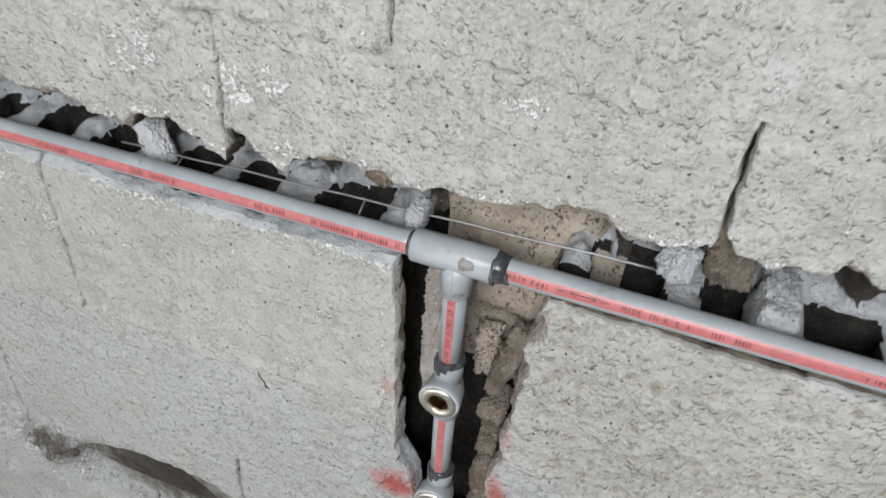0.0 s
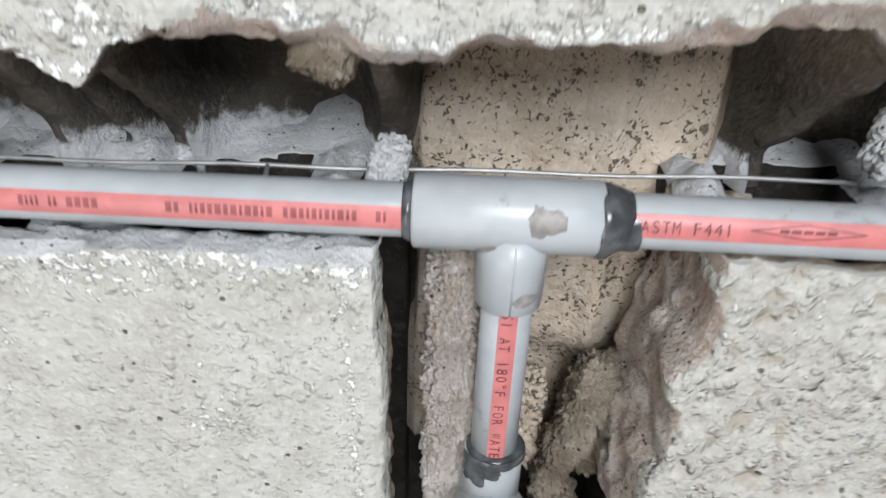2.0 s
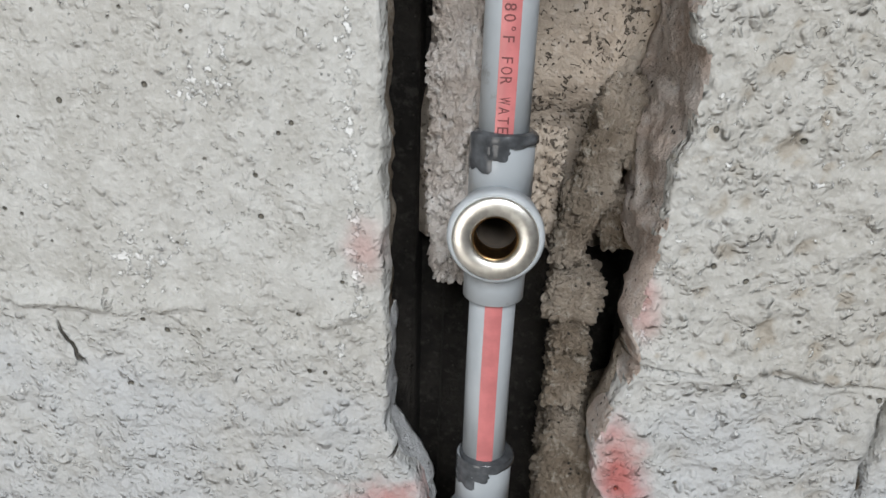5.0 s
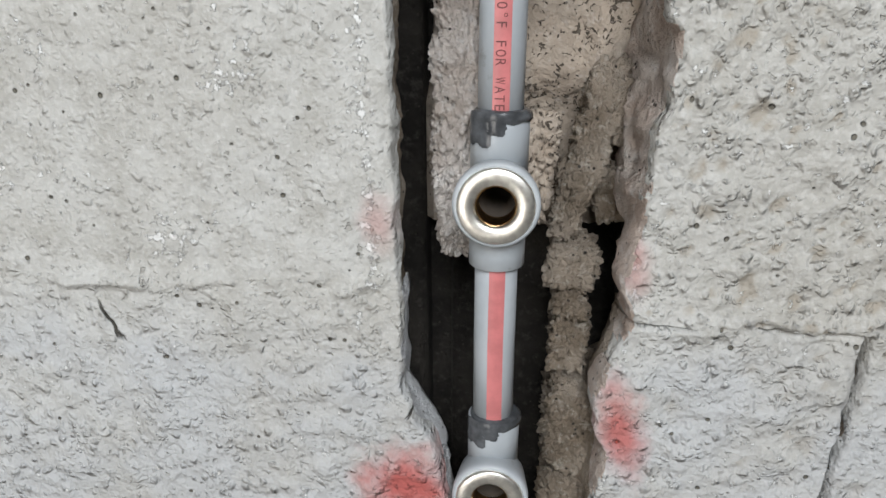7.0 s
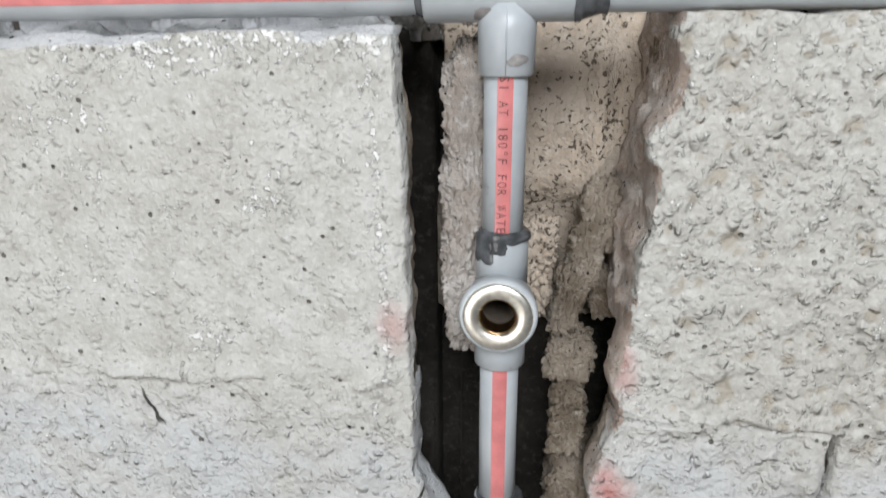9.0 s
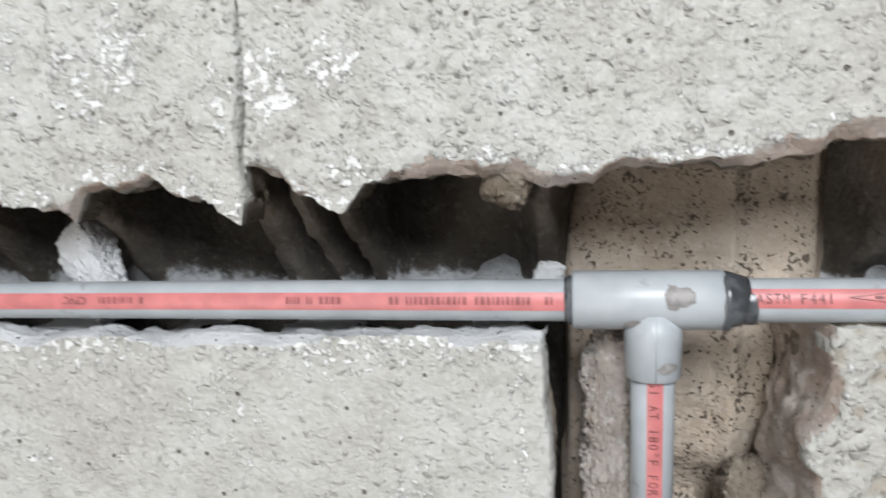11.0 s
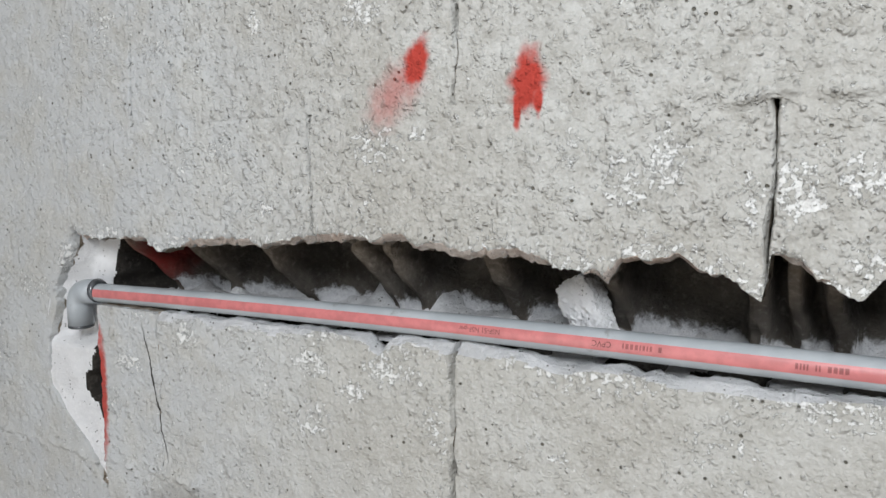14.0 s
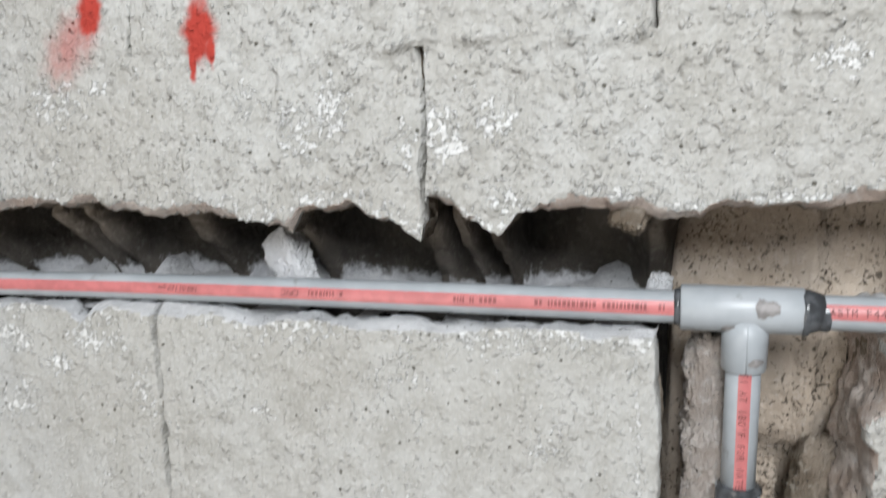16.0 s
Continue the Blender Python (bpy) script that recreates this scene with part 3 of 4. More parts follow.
lay(block(-0.489, -0.08, BED_LOW, CHIP, side_right=LEFT_RAGGED, broken=("high",), top=MORTAR, shell=0.02))
# broken end in the paler rim concrete: its light is painted in
lay(block(0.05, 0.7, BED_LOW, CHIP, side_left=RIGHT_RAGGED, broken=("left",), shell=0.08, rings_back=18, side=RIM), "concrete block with a ragged broken end")
lay(block(-0.69, -0.06, LOW2, BED_LOW, side_right=LEFT_RAGGED, shell=0.026, rings_back=8, side=MORTAR))
lay(block(0.04, 0.159, LOW2, BED_LOW, side_left=RIGHT_RAGGED, broken=("left",), bed=0.006, shell=0.10, rings_back=16))
lay(block(0.159, 0.7, LOW2, BED_LOW))
lay(block(-0.985, -0.69, LOW2, BED_LOW))
# end beyond the upright slot
SLOT_LINE = curve_of([(0.7, -0.99), (0.93, -0.99), (0.96, -0.996), (0.986, -1.01), (1.039, -1.067), (1.062, -1.089), (1.123, -1.082), (1.198, -1.061), (1.245, -1.032), (1.264, -1.027), (1.4, -1.03)])
SLOT_EDGE = ragged(SLOT_LINE, 0.004, 0.02, 221)
lay(block(-1.6, -1.03, BED_MID, BED_TOP, side_right=SLOT_EDGE))
lay(block(-1.6, -1.03, BED_LOW, BED_MID, side_right=SLOT_EDGE))
lay(block(-1.6, -0.99, LOW2, BED_LOW, side_right=SLOT_EDGE))
# courses down to the floor, below what is ever near
FLOOR_LINE = lambda x: 0.0 * np.asarray(x, float)
LOW3, LOW4 = up(BED_LOW, -0.4), up(BED_LOW, -0.6)
for a, b in ((-1.6, -1.1), (-1.1, -0.7), (-0.7, -0.3), (-0.3, 0.1), (0.1, 0.7)):
    lay(block(a, b, LOW3, LOW2, step=0.004 if a < -0.2 else 0.008))
for a, b in ((-1.6, -0.9), (-0.9, -0.5), (-0.5, -0.1), (-0.1, 0.7)):
    lay(block(a, b, FLOOR_LINE, LOW3, step=0.012))


def sheet(name, X, Y, Z, mat, parent, label="", other=None, where=None):
    n, m = X.shape
    idx = np.arange(n * m).reshape(n, m)
    faces = np.stack([idx[:-1, :-1], idx[:-1, 1:], idx[1:, 1:], idx[1:, :-1]], -1).reshape(-1, 4)
    me = mesh_of(name, np.stack([X, Y, Z], -1).reshape(-1, 3), faces.tolist(), mat)
    if other:
        me.materials.append(other)
        me.polygons.foreach_set("material_index", (where[:-1, :-1] | where[1:, :-1] | where[:-1, 1:] | where[1:, 1:]).reshape(-1).astype(np.int32))
    return mesh_part(name, me, parent, label)


# hollow cores of the course above, seen in the chase: broken webs before deep rounded cores
WEBS_UP = [-1.05, -0.966, -0.862, -0.745, -0.62, -0.585, -0.475, -0.371, -0.262, -0.232, -0.2, -0.083, 0.108, 0.17, 0.205, 0.3, 0.4, 0.55, 0.7]
xs = np.arange(-1.06, 0.62, 0.003)
vs = np.linspace(0, 1, 60)
X, V = np.meshgrid(xs, vs)
Z = BED_MID(X) - 0.012 + 0.26 * V
webs = np.array(WEBS_UP)
sway = 0.006 * vnoise(X, Z, 0.05, 70)
near = np.min(np.abs((X + sway)[..., None] - webs), -1)
gap = np.interp(X, (webs[:-1] + webs[1:]) / 2, np.diff(webs) / 2)
inside = np.clip((near - 0.007) / np.maximum(gap - 0.007, 0.012), 0, 1)
round_core = np.sqrt(np.clip(1 - (1 - inside) ** 3.2, 0, 1))
front = 0.036 + 0.078 * np.clip((0.34 - V) / 0.27, 0, 1) + 0.008 * fbm(X, Z, 0.02, 2, 73)
depth = front + (0.15 - front) * round_core * np.clip(gap / 0.03, 0.4, 1.0)
depth = depth + 0.003 * fbm(X, Z, 0.03, 3, 71) + 0.0015 * fbm(X, Z, 0.007, 2, 77)
spot = np.searchsorted(webs, np.clip(X + sway, webs[0], webs[-1] - 1e-6), side="right") - 1
across = np.clip((X - webs[spot]) / np.maximum(webs[spot + 1] - webs[spot], 0.01), 0, 1)
smear = 0.016 + 0.026 * (1 - across) ** 1.4 + 0.006 * fbm(X, Z, 0.03, 2, 79)
cover = np.clip(1.1 - (Z - BED_MID(X) + 0.004) / np.maximum(smear, 0.004), 0, 1) * np.clip((across - 0.03) / 0.05, 0, 1) * np.where((X > 0.1) & (X < 0.18), 0.15, 1.0)
depth = depth - 0.012 * cover
cores = sheet("core_wall", X, depth, Z, SMEARED, wall, "rough hollow cores painted dark for shade, with pale mortar smears low down")
held = cores.data.attributes.new("smear", "FLOAT", "POINT")
held.data.foreach_set("value", cover.reshape(-1).astype(np.float32))
# mask of the painted light on the upper web edges
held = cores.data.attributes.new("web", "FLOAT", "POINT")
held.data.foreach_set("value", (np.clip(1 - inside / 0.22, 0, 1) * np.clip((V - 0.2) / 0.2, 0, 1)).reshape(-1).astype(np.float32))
xs = np.arange(-0.090, 0.112, 0.0025)
X, V = np.meshgrid(xs, np.linspace(0, 1, 70))
Z = BED_MID(X) - 0.20 + 0.44 * V
bulge = 0.007 * np.clip(1 - np.abs(X - 0.03) / 0.012, 0, 1)
below = np.clip((1.19 - Z) / 0.012, 0, 1) * np.clip((Z - 1.07) / 0.02, 0, 1)
edge = (0.03 + 0.1 * below) * np.clip(1 - (X + 0.090) / 0.02, 0, 1) + 0.06 * np.clip(1 - (0.110 - X) / 0.03, 0, 1) * (1 - below)
edge = edge - 0.012 * below * np.clip((X + 0.05) / 0.02, 0, 1)
Y = 0.112 - bulge + edge + 0.0022 * fbm(X, Z, 0.03, 3, 171) + 0.0012 * fbm(X, Z, 0.007, 2, 177) + 0.0025 * pits(X, Z, 0.012, 0.5, 179)
sheet("core_back", X, Y, Z, BEIGE, wall, "pitted beige back of the block behind the tee")

# top of the course below: face shell, webs and open cores, seen from above in the chase
WEBS_DOWN = [(-0.95, 0.02), (-0.85, 0.018), (-0.755, 0.02), (-0.66, 0.017), (-0.575, 0.02), (-0.485, 0.017), (-0.392, 0.026), (-0.306, 0.012), (-0.220, 0.025),
             (-0.112, 0.015), (0.067, 0.014), (0.165, 0.017), (0.25, 0.018), (0.34, 0.018), (0.43, 0.018), (0.52, 0.018)]
xs = np.arange(-0.99, 0.6, 0.0025)
ys = np.arange(0.012, 0.165, 0.0025)
X, Y = np.meshgrid(xs, ys)
near = np.min(np.abs((X + 0.003 * vnoise(X, Y, 0.02, 82))[..., None] - np.array([w[0] for w in WEBS_DOWN])) - np.array([w[1] for w in WEBS_DOWN]), -1)
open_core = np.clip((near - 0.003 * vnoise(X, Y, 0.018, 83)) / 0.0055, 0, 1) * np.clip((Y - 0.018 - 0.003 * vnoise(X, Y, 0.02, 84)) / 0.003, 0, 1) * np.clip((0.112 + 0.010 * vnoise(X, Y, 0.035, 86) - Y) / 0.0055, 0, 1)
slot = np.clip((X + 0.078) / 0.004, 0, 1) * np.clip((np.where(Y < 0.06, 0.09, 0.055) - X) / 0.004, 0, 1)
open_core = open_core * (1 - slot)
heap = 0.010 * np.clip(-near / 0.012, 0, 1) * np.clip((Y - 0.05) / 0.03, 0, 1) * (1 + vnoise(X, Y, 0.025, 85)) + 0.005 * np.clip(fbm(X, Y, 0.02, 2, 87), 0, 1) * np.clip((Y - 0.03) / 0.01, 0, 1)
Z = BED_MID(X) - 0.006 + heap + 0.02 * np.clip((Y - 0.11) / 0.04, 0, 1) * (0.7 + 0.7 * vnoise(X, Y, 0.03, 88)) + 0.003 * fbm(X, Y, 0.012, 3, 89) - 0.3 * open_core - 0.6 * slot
# faces inside the open cores get the painted shade colour
sheet("bed_mortar", X, Y, Z, MORTAR, wall, "pale mortar bed over webs and open cores painted dark for shade", DEEP, open_core + slot > 0.02)

# back of the upright chase, its shade painted in near-black
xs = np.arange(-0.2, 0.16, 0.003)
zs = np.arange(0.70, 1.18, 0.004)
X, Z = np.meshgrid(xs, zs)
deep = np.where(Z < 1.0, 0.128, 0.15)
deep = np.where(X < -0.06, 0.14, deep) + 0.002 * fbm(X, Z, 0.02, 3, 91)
sheet("chase_back", X, deep, Z, DEEP, wall, "rough back of the upright chase, shade painted near-black")

# white plaster in the upright slot
zs = np.arange(0.90, 1.265, 0.004)
xs = np.linspace(0, 1, 34)
U, Z = np.meshgrid(xs, zs)
X = SLOT_LINE(Z) - 0.01 + (-0.965 - SLOT_LINE(Z) + 0.01) * U
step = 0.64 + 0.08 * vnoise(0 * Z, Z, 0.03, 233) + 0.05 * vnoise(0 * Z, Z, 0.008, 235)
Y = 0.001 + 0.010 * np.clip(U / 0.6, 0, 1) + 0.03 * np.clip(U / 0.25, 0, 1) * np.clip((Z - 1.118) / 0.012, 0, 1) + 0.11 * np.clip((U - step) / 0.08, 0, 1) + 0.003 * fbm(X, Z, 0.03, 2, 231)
# beyond the step the gap's shade is painted with the near-black colour
sheet("slot_plaster", X, Y, Z, WHITE, wall, "white plaster lining the upright slot beside a gap painted dark for shade", DEEP, U > step)

# ---- pipes ----
PIPE_Y = 0.014
PIPE_Z = curve_of([(-1.2, 1.183), (-1.01, 1.188), (-0.78, 1.197), (-0.5, 1.2045), (-0.3, 1.2075), (-0.07, 1.2105), (0.1, 1.2125), (0.8, 1.219)])
R = 0.0113


def smooth_pipe(x):
    return float(np.mean([PIPE_Z(x + d) for d in np.linspace(-0.12, 0.12, 25)])) if -0.9 < x < 0.6 else float(PIPE_Z(x))


def stripe_on(points, offset, half_angle, name, parent, radius=R, lift=0.00025):
    """A printed stripe that lies on a pipe: a thin curved band."""
    bm = bmesh.new()
    pts = [Vector(p) for p in points]
    rows = []
    for i, p in enumerate(pts):
        d = (pts[min(i + 1, len(pts) - 1)] - pts[max(i - 1, 0)]).normalized()
        front = (Vector((0, -1, 0)) - d * d.dot(Vector((0, -1, 0)))).normalized()
        side = d.cross(front).normalized()
        rows.append([bm.verts.new(p + (radius + lift) * (front * math.cos(a) + side * math.sin(a))) for a in np.linspace(offset - half_angle, offset + half_angle, 7)])
    for a, b in zip(rows, rows[1:]):
        for k in range(6):
            bm.faces.new((a[k], a[k + 1], b[k + 1], b[k])).smooth = True
    bmesh.ops.recalc_face_normals(bm, faces=bm.faces)
    return part(name, bm, STRIPE, parent, "red printed stripe")


def pipe_run(points, offset, label, half=0.43):
    ob = empty("water_pipe", points[0])
    tagged(ob, label, "pipe")
    inv = Matrix.Translation(-Vector(points[0]))
    local = [inv @ Vector(p) for p in points]
    part("pipe_body", tube(local, R), PLASTIC, ob)
    stripe_on(local, offset, half, "stripe", ob)
    return ob


left_pipe = pipe_run([(x, PIPE_Y, smooth_pipe(x)) for x in np.linspace(-1.015, -0.06, 60)], -0.12, "grey plastic water pipe with red stripe lying in the wall chase")
right_pipe = pipe_run([(x, PIPE_Y, smooth_pipe(x)) for x in np.linspace(0.0, 0.78, 30)], -0.28, "grey plastic water pipe with red stripe and black print")
TEE_Z = 1.2112
BX = -0.0245


def glue_smear(parent, axis, radius, s0, s1, a0, a1, seed, keep=0.2, mat=None, name="glue_smear", label="ragged smear of dark solvent cement"):
    """A thin ragged patch on a fitting: s along its axis, a the angle round it from the front."""
    n = 30
    S, A = np.meshgrid(np.linspace(s0, s1, n), np.linspace(a0, a1, n))
    u, v = 2 * (S - s0) / (s1 - s0) - 1, 2 * (A - a0) / (a1 - a0) - 1
    mask = 1.05 - (np.hypot(u, v) if mat else np.sqrt(u ** 4 + v ** 4)) + 0.75 * fbm(S + seed, A * radius, 0.006, 3, seed) - keep
    lift = radius + 0.0003 + 0.0005 * np.clip(mask, 0, 1)
    bm = bmesh.new()
    grid = {}
    for i in range(n - 1):
        for j in range(n - 1):
            if mask[i, j] > 0:
                corners = []
                for p in ((i, j), (i, j + 1), (i + 1, j + 1), (i + 1, j)):
                    if p not in grid:
                        s, a, r = S[p], A[p], lift[p]
                        grid[p] = bm.verts.new((s, -r * math.cos(a), r * math.sin(a)) if axis == "x" else (r * math.sin(a), -r * math.cos(a), s))
                    corners.append(grid[p])
                bm.faces.new(corners).smooth = True
    bmesh.ops.recalc_face_normals(bm, faces=bm.faces)
    return part(name, bm, mat or GLUE, parent, label)


def tee():
    ob = empty("pipe_tee", (BX, PIPE_Y, TEE_Z))
    tagged(ob, "grey plastic pipe tee joining three pipes in the chase", "pipe fitting")
    tilt = Vector((1, 0, 0.012)).normalized()
    run = [(-0.0415, 0.0122), (-0.0415, 0.0148), (-0.0405, 0.0155), (0.0335, 0.0155), (0.0345, 0.0148), (0.0345, 0.0122)]
    part("tee_run", lathe(run, (0, 0, 0), tilt), PLASTIC, ob)
    branch = [(0.006, 0.0148), (0.0195, 0.0148), (0.0405, 0.0143), (0.0412, 0.0135), (0.0412, 0.0115)]
    part("tee_branch", lathe(branch, (0, 0, 0), (0, 0, -1)), PLASTIC, ob)
    part("seam", tube([(0.0005, -0.0149, -0.008), (0.0005, -0.0148, -0.02), (0.0005, -0.0143, -0.0405)], 0.0004, 8), PLASTIC, ob)
    glue_smear(ob, "x", 0.0156, 0.0325, 0.0368, -1.5, 1.4, 301, 0.25)
    glue_smear(ob, "x", 0.0119, 0.043, 0.0492, -1.4, 0.5, 302, 0.1)
    glue_smear(ob, "x", 0.0156, 0.004, 0.019, -0.15, 0.75, 303, 0.25, STAIN, "stain", "brownish fingerprint stain")
    glue_smear(ob, "x", 0.0156, -0.016, -0.004, -1.1, -0.55, 304, 0.15, STAIN, "stain", "brownish fingerprint stain")
    glue_smear(ob, "z", 0.0149, -0.036, -0.03, 0.0, 0.9, 305, 0.3, STAIN, "stain", "brownish scuff")
    part("glue_ring", lathe([(0.0345, 0.0150), (0.037, 0.0147), (0.042, 0.0132), (0.046, 0.0118), (0.046, 0.011)], (0, 0, 0), tilt), GLUE, ob, "dark dried solvent cement")
    part("glue_ring", lathe([(-0.0455, 0.0112), (-0.0455, 0.0122), (-0.0415, 0.0135), (-0.0415, 0.011)], (0, 0, 0), tilt), GLUE, ob, "dark dried solvent cement")
    return ob


tee()
upper_stub = pipe_run([(BX, PIPE_Y, 1.19), (BX, PIPE_Y, 1.13), (BX, PIPE_Y, 1.072)], -0.04, "short upright grey plastic pipe with printed red stripe", 0.36)
pipe_run([(BX, PIPE_Y, 1.02), (BX, PIPE_Y, 0.96), (BX + 0.0005, PIPE_Y, 0.90)], -0.1, "short upright grey plastic pipe with plain red stripe", 0.37)


def outlet(x, z, lower_socket):
    """A tee with a brass female outlet that faces out of the wall."""
    ob = empty("brass_outlet_tee", (x, PIPE_Y, z))
    tagged(ob, "grey plastic tee with threaded brass outlet, unplugged", "pipe fitting")
    part("socket", lathe([(0.0105, 0.0146), (0.0405, 0.0146), (0.041, 0.0138), (0.041, 0.011)], (0, 0, 0), (0, 0, 1)), PLASTIC, ob)
    part("glue_ring", lathe([(0.0392, 0.0149), (0.0418, 0.0145), (0.0438, 0.012), (0.0438, 0.0105)], (0, 0, 0), (0.03, 0, 1)), GLUE, ob, "dark dried solvent cement")
    part("socket", lathe([(0.0105, 0.0146), (lower_socket, 0.0146), (lower_socket + 0.0005, 0.0138), (lower_socket + 0.0005, 0.011)], (0, 0, 0), (0, 0, -1)), PLASTIC, ob)
    glue_smear(ob, "z", 0.0147, 0.0255, 0.043, -1.5, -0.25, 311, 0.2)
    glue_smear(ob, "z", 0.0147, 0.030, 0.0425, -0.5, 0.35, 312, 0.45)
    glue_smear(ob, "z", 0.0147, 0.0375, 0.0432, -1.5, 1.5, 313, 0.15)
    face = Vector((0, -1, 0.02)).normalized()
    part("collar", lathe([(-0.012, 0.013), (0.002, 0.0190), (0.019, 0.0215), (0.0225, 0.0215), (0.0242, 0.0205), (0.0242, 0.0186), (0.015, 0.0186)], (0, 0, 0), face, 56, closed=False), PLASTIC, ob)
    part("brass_ring", lathe([(0.0225, 0.019), (0.0253, 0.019), (0.0262, 0.0181), (0.0262, 0.0114), (0.025, 0.0103), (0.023, 0.0101), (0.008, 0.0100)], (0, 0, 0), face, 56, closed=False), NICKEL, ob, "dull nickel-plated ring face")
    bm = lathe([(0.024, 0.0102)] + [(0.0236 - 0.0010 * k, 0.0100 if k % 2 else 0.0093) for k in range(14)], (0, 0, 0), face, 48, closed=False)
    part("thread", bm, BRASS, ob, "brass female thread")
    part("bore", lathe([(0.0100, 0.0102), (0.0098, 0.0074), (-0.012, 0.0072), (-0.0122, 0.0001)], (0, 0, 0), face, 40, closed=False), BORE, ob, "empty bore, painted near-black for its shade")
    return ob


outlet(BX, 1.0442, 0.0375)
outlet(BX + 0.001, 0.8715, 0.02)

# elbow at the far end of the long pipe
elbow = empty("pipe_elbow", (-1.02, PIPE_Y, 1.188))
tagged(elbow, "grey plastic pipe elbow turning down into the slot", "pipe fitting")
bend = [(0.02, 0, 0.002)] + [(-0.018 * math.sin(a) , 0, 0.018 * math.cos(a) - 0.018) for a in np.linspace(0, math.pi / 2, 8)] + [(-0.018, 0, -0.044)]
part("elbow_body", tube(bend, 0.0152), PLASTIC, elbow)
part("glue_ring", lathe([(0.02, 0.0148), (0.025, 0.012), (0.025, 0.011)], (0, 0, 0.001), (1, 0, 0.1)), GLUE, elbow, "dark dried solvent cement")

part("glue_ring", lathe([(0.0, 0.0154), (0.003, 0.0152), (0.0045, 0.012), (0.0045, 0.010)], (-0.018, 0, -0.0435), (0, 0, -1)), GLUE, elbow, "dark dried solvent cement")

# ---- print on the pipes ----


def print_mesh(text, height):
    """Flat letters, drawn from the left, as points and faces."""
    cu = bpy.data.curves.new("print", "FONT")
    cu.body, cu.size, cu.resolution_u = text, height * 1.4, 3
    ob = new("print", cu)
    bpy.context.view_layer.update()
    me = bpy.data.meshes.new_from_object(ob.evaluated_get(bpy.context.evaluated_depsgraph_get()))
    bpy.data.objects.remove(ob)
    return me


def typed(text, height, pitch):
    """Letters at an even pitch, as a jet printer sets them."""
    bm = bmesh.new()
    for k, letter in enumerate(text):
        if letter == " ":
            continue
        me = print_mesh(letter, height)
        xs = [v.co.x for v in me.vertices]
        width = max(xs) - min(xs)
        scale = min(1.0, 0.74 * pitch / width)
        for v in me.vertices:
            v.co.x = (k + 0.5) * pitch + (v.co.x - min(xs) - width / 2) * scale
        bm.from_mesh(me)
        bpy.data.meshes.remove(me)
    me = bpy.data.meshes.new("print")
    bm.to_mesh(me)
    bm.free()
    return me


def wrap(me, parent, place, name, label, stretch=1.0):
    """Lays flat letters on a pipe; place(u, v) gives the spot u along and v across."""
    bm = bmesh.new()
    bm.from_mesh(me)
    bpy.data.meshes.remove(me)
    bmesh.ops.triangulate(bm, faces=bm.faces)
    bmesh.ops.subdivide_edges(bm, edges=bm.edges, cuts=2)
    for v in bm.verts:
        v.co = place(v.co.x * stretch, v.co.y)
    bmesh.ops.recalc_face_normals(bm, faces=bm.faces)
    return part(name, bm, PALE_INK if name == "printed_bar" else INK, parent, label)


def along_x(x0, offset, flip, origin, lift=0.0005):
    def place(u, v):
        x = x0 - u if flip else x0 + u
        a = offset + ((v if flip else -v) + (-0.0025 if flip else 0.0025)) / R
        return Vector((x, PIPE_Y - (R + lift) * math.cos(a), smooth_pipe(x) - (R + lift) * math.sin(a))) - Vector(origin)
    return place


def down_z(z0, offset, origin, lift=0.0005):
    def place(u, v):
        a = -offset + (v - 0.0024) / R
        return Vector((BX - 0.0005 + (R + lift) * math.sin(a), PIPE_Y - (R + lift) * math.cos(a), z0 - u)) - Vector(origin)
    return place


def bars(widths, height, gap=0.0012):
    """Short plain bars in a row, for print that cannot be read."""
    bm = bmesh.new()
    x = 0.0
    for w in widths:
        if w > 0:
            for k in range(4):
                a, b = x + w * k / 4, x + w * (k + 1) / 4
                bm.faces.new([bm.verts.new(p) for p in ((a, 0, 0), (b, 0, 0), (b, height, 0), (a, height, 0))])
        x += abs(w) + gap
    me = bpy.data.meshes.new("bars")
    bm.to_mesh(me)
    bm.free()
    return me


def tiny(seed, count):
    """Widths of small print: narrow strokes with spaces between the words."""
    rng = random.Random(seed)
    return [-0.0022 if rng.random() < 0.16 else rng.choice((0.0011, 0.0018, 0.0024)) for _ in range(int(count * 0.72))]


OL, OR = tuple(left_pipe.location), tuple(right_pipe.location)
wrap(typed("ASTM F441", 0.0050, 0.0040), right_pipe, along_x(0.0232, -0.28, False, OR), "printed_text", "small black printed letters")
wrap(typed("MADE IN K S A", 0.0050, 0.0042), right_pipe, along_x(0.119, -0.28, False, OR), "printed_text", "small black printed letters")
wrap(bars(tiny(1, 18), 0.004), right_pipe, along_x(0.186, -0.28, False, OR), "printed_bar", "small black print")
wrap(bars(tiny(2, 26), 0.0035), right_pipe, along_x(0.30, -0.28, False, OR), "printed_bar", "small black print")
mark = bmesh.new()
for pts in (((0, 0.003), (0.018, 0.0058)), ((0.018, 0.0058), (0.036, 0.003)), ((0.036, 0.003), (0.018, 0.0002)), ((0.018, 0.0002), (0, 0.003))):
    (xa, ya), (xb, yb) = pts
    for k in range(6):
        a, b = k / 6, (k + 1) / 6
        p, q = (xa + (xb - xa) * a, ya + (yb - ya) * a), (xa + (xb - xa) * b, ya + (yb - ya) * b)
        mark.faces.new([mark.verts.new(c) for c in ((p[0], p[1] - 0.0002, 0), (q[0], q[1] - 0.0002, 0), (q[0], q[1] + 0.0002, 0), (p[0], p[1] + 0.0002, 0))])
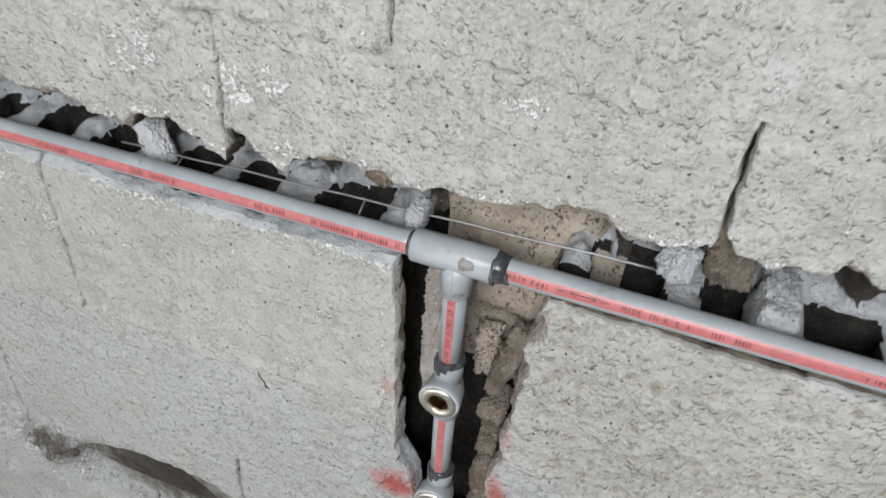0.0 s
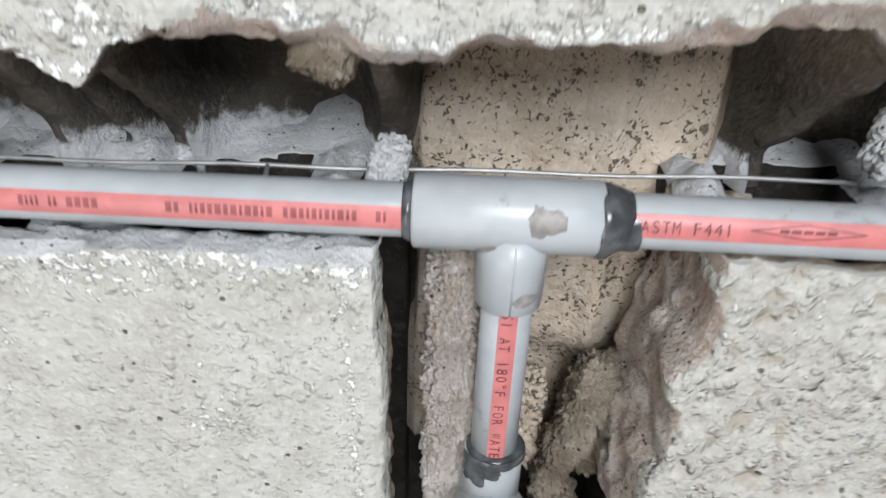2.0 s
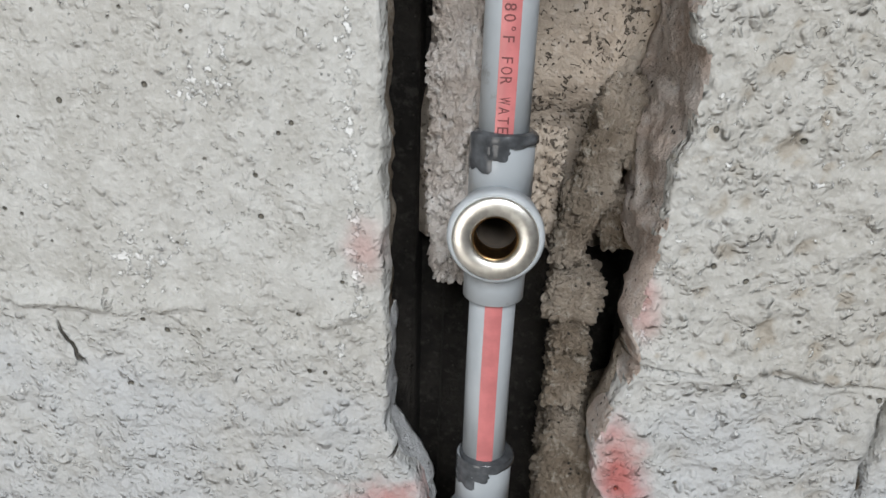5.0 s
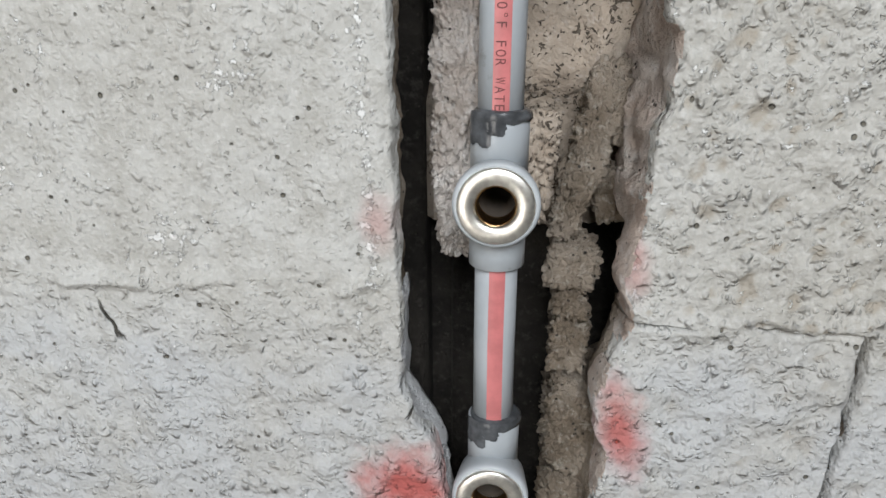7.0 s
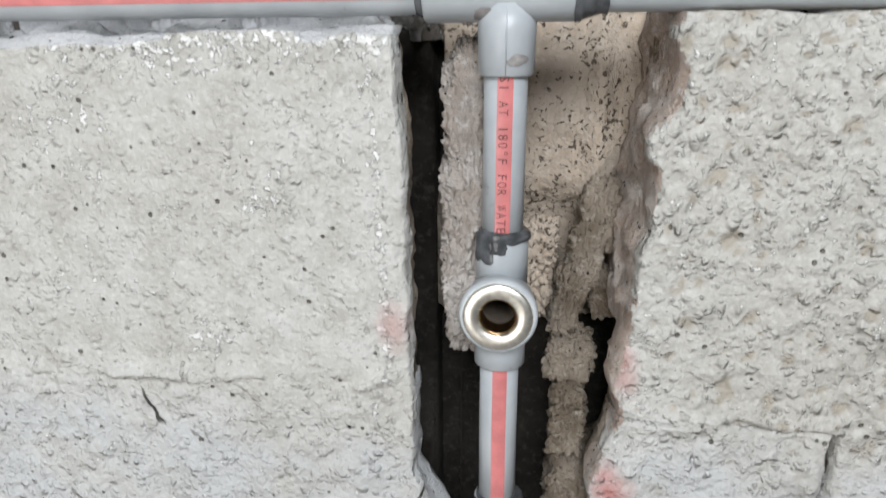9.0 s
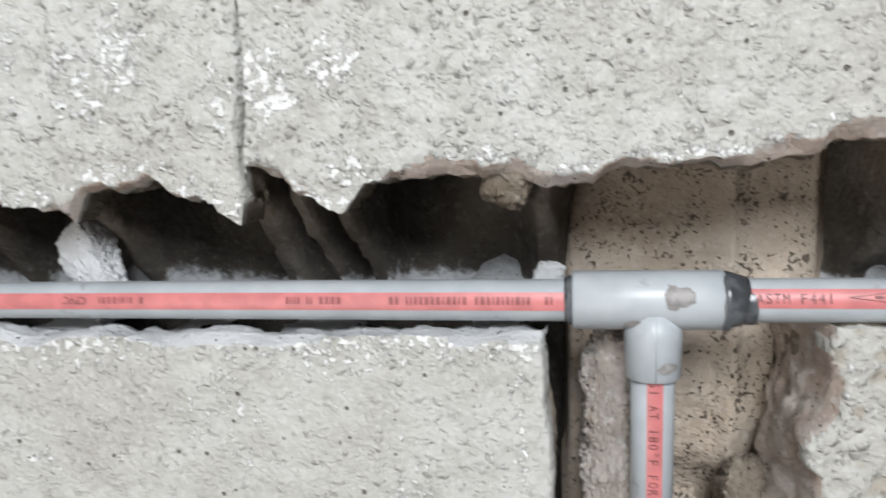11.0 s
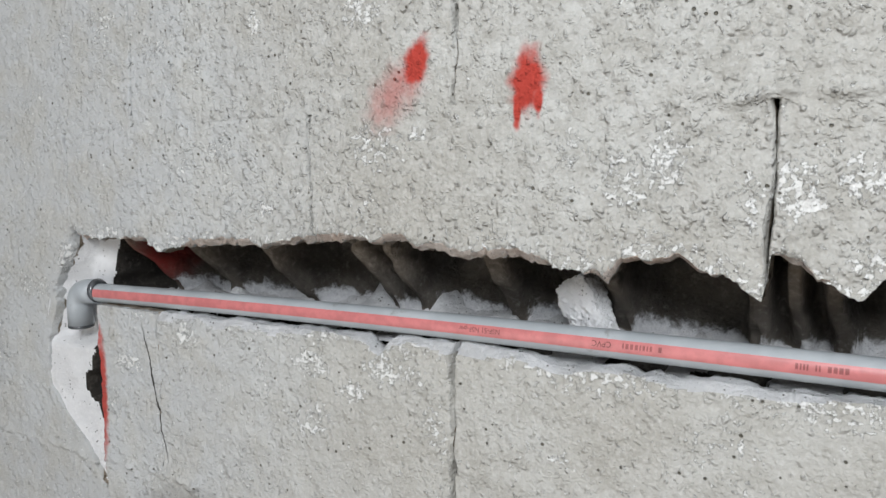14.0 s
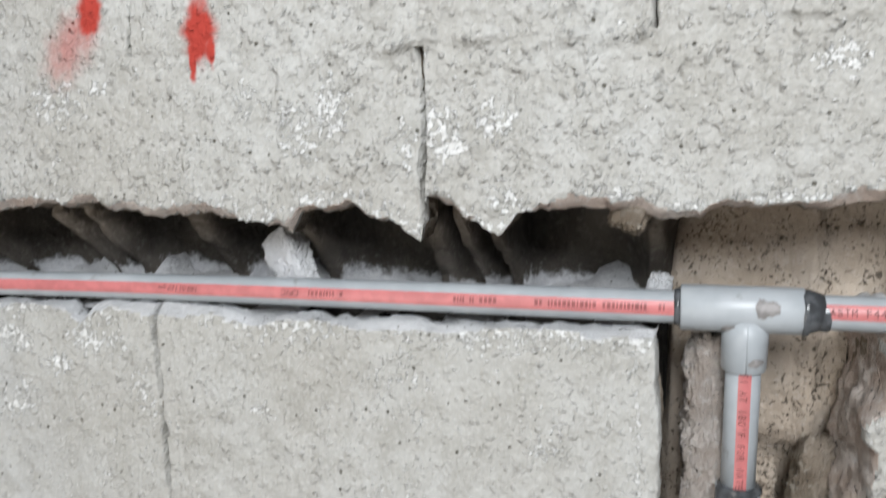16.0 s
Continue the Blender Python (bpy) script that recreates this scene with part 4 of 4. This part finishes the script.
for k in range(5):
    mark.faces.new([mark.verts.new(c) for c in ((0.009 + 0.0037 * k, 0.0024, 0), (0.012 + 0.0037 * k, 0.0024, 0), (0.012 + 0.0037 * k, 0.0038, 0), (0.009 + 0.0037 * k, 0.0038, 0))])
mm = bpy.data.meshes.new("mark")
mark.to_mesh(mm)
mark.free()
wrap(mm, right_pipe, along_x(0.0655, -0.28, False, OR), "printed_mark", "thin diamond-shaped printed outline", 1.22)
wrap(print_mesh("CPVC", 0.0045), left_pipe, along_x(-0.352, -0.12, True, OL), "printed_text", "small dark printed letters, upside down")
wrap(bars(tiny(3, 15), 0.0038), left_pipe, along_x(-0.314, -0.12, True, OL), "printed_bar", "small dark print, upside down")
wrap(print_mesh("NSF-51 NSF-pw", 0.0042), left_pipe, along_x(-0.447, -0.12, True, OL), "printed_text", "small dark printed letters, upside down")
wrap(bars(tiny(4, 44), 0.0042, 0.0011), left_pipe, along_x(-0.076, -0.12, True, OL), "printed_bar", "small dark print, upside down")
wrap(bars(tiny(5, 18), 0.004, 0.0010), left_pipe, along_x(-0.192, -0.12, True, OL), "printed_bar", "small dark print, upside down")
OU = tuple(upper_stub.location)
wrap(typed("PSI AT 180\u00b0F FOR WATER", 0.0048, 0.00418), upper_stub, down_z(1.1752, -0.04, OU), "printed_text", "small black printed letters")

# ---- loose rubble and wire in the chase ----


def chunk(name, at, size, turn, seed, mat, label, cuts=6, rough=1.0, square=6):
    me = bpy.data.meshes.new(name)
    bm = lump(size, seed, rough, cuts, square)
    bm.to_mesh(me)
    bm.free()
    me.materials.append(mat)
    ob = new(name, me)
    ob.matrix_world = pose(*at, *turn)
    return tagged(ob, label, "rubble", group="rubble in the chase")


LEAN = "long jagged brown concrete lump leaning in the chase"
chunk("concrete_lump", (0.0225, 0.066, 1.056), (0.0105, 0.012, 0.052), (0, 13, 0), 1, BROKEN, LEAN)
chunk("concrete_lump", (0.0175, 0.060, 0.991), (0.0140, 0.02, 0.0125), (0, 8, 0), 2, BROKEN, "rough brown concrete lump in the chase", 6, 0.8)
chunk("concrete_lump", (0.0175, 0.060, 0.970), (0.0108, 0.018, 0.0095), (0, -6, 0), 12, BROKEN, "rough brown concrete lump in the chase")
chunk("concrete_lump", (0.0185, 0.060, 0.943), (0.0108, 0.02, 0.0155), (0, 4, 0), 3, BROKEN, "rough brown concrete lump in the chase")
chunk("concrete_lump", (0.0235, 0.055, 0.893), (0.017, 0.028, 0.033), (0, 3, 0), 4, BROKEN, "rough brown concrete lump in the chase")
chunk("concrete_lump", (0.026, 0.054, 0.828), (0.02, 0.028, 0.034), (0, 0, 0), 18, BROKEN, "rough brown concrete lump in the chase")
chunk("concrete_lump", (-0.004, 0.086, 1.038), (0.0125, 0.012, 0.034), (0, 0, 0), 5, BEIGE, "smaller grey concrete lump behind the brass outlet", 6, 1.0, 7)
chunk("concrete_lump", (0.0405, 0.068, 1.075), (0.005, 0.012, 0.016), (0, 8, 0), 13, BROKEN, "small brown concrete lump beside the leaning one")
chunk("concrete_lump", (0.036, 0.082, 1.028), (0.010, 0.012, 0.016), (0, -20, 0), 14, BROKEN, "small brown concrete lump in the shade")
chunk("mortar_lump", (-0.390, 0.064, 1.2150), (0.020, 0.012, 0.036), (0, -30, -25), 6, WHITE, "white plaster lump behind the pipe", 6, 0.6, 9)
chunk("mortar_lump", (-0.082, 0.058, 1.207), (0.008, 0.014, 0.016), (0, 10, 0), 7, MORTAR, "small pale mortar lump behind the tee", 6, 0.6)
chunk("mortar_lump", (0.152, 0.066, 1.232), (0.011, 0.016, 0.018), (0, 14, 30), 8, MORTAR, "pale mortar lump stuck in the chase", 6, 0.6)
chunk("mortar_lump", (0.235, 0.066, 1.203), (0.0155, 0.034, 0.029), (0, 5, 0), 15, MORTAR, "pale broken web end in the chase", 6, 0.6, 9)
chunk("concrete_lump", (0.190, 0.075, 1.245), (0.018, 0.016, 0.028), (0, -10, 0), 16, BROKEN, "brown lump under the block joint")
chunk("concrete_lump", (-0.094, 0.044, 1.289), (0.0125, 0.036, 0.030), (0, 24, 0), 17, BROKEN, "brown web fragment hanging under the broken lip", 6, 0.7)


def slab(x0, x1, z0, z1, y0, y1, seed):
    """An upright sliver of broken web."""
    bm = lump(((x1 - x0) / 2, (y1 - y0) / 2, (z1 - z0) / 2), seed, 1.0, 7)
    return bm


sliver = bpy.data.meshes.new("block_sliver")
bm = slab(-0.0605, -0.028, 1.0, 1.186, 0.022, 0.075, 9)
bm.to_mesh(sliver)
bm.free()
sliver.materials.append(PALE)
sl = new("block_sliver", sliver)
sl.location = (-0.0445, 0.0485, 1.094)
tagged(sl, "upright sliver of broken pale concrete block web", "rubble", group="rubble in the chase")

wire = empty("joint_wire", (-0.42, 0.050, 1.202))
tagged(wire, "thin galvanised joint wire stretched along the chase", "wire")
strand = [(0.56 * k / 30, 0.027 * k / 30, 0.0065 * k / 30 + 0.0006 * math.sin(k)) for k in range(31)]
part("wire_strand", tube(strand, 0.0012, 8), STEEL, wire)
for k in (4, 15):
    x, y, z = strand[k]
    part("wire_barb", tube([(x, y, z), (x + 0.002, y - 0.018, z - 0.006)], 0.0012, 8), STEEL, wire)

# ---- the rest of the room, unseen, added to enclose the light ----


def box(name, lo, hi, mat, label, kind="structure", category="wall"):
    bm = bmesh.new()
    bmesh.ops.create_cube(bm, size=1.0)
    for v in bm.verts:
        v.co = Vector([lo[k] + (hi[k] - lo[k]) * (v.co[k] + 0.5) for k in range(3)])
    me = bpy.data.meshes.new(name)
    bm.to_mesh(me)
    bm.free()
    me.materials.append(mat)
    return tagged(new(name, me), label, category, kind=kind)


box("floor", (-2.6, -2.1, -0.1), (2.6, 0.3, 0.0), SCREED, "unseen grey floor, added to close the room", category="floor")
box("ceiling", (-2.6, -2.1, 3.0), (2.6, 0.3, 3.1), ROOM, "unseen plain grey ceiling, added to enclose the light", category="ceiling")
box("wall_north_back", (-2.6, 0.16, 0.0), (2.6, 0.3, 3.0), ROOM, "back shell of the block wall")
box("wall_north_upper", (-1.6, 0.0, 1.605), (0.7, 0.16, 3.0), ROOM, "upper courses of the block wall")
box("wall_north_west", (-2.6, 0.0, 0.0), (-1.602, 0.16, 3.0), ROOM, "far end of the block wall")
box("wall_north_east", (0.702, 0.0, 0.0), (2.6, 0.16, 3.0), ROOM, "near end of the block wall")
box("wall_west", (-2.7, -2.1, 0.0), (-2.6, 0.3, 3.0), ROOM, "unseen grey side wall, added to enclose the light")
box("wall_east", (2.6, -2.1, 0.0), (2.7, 0.3, 3.0), ROOM, "unseen grey side wall, added to enclose the light")
for name, lo, hi in (("wall_south_a", (-2.6, -2.1, 0), (-1.45, -2.0, 3.0)), ("wall_south_b", (0.75, -2.1, 0), (2.6, -2.0, 3.0)), ("wall_south_c", (-1.45, -2.1, 1.85), (-0.45, -2.0, 3.0)),
                     ("wall_south_d", (-0.45, -2.1, 0), (-0.25, -2.0, 3.0)), ("wall_south_e", (-0.25, -2.1, 0), (0.75, -2.0, 2.0)), ("wall_south_f", (-0.25, -2.1, 2.9), (0.75, -2.0, 3.0))):
    box(name, lo, hi, ROOM, "unseen grey wall added round the lamp openings")
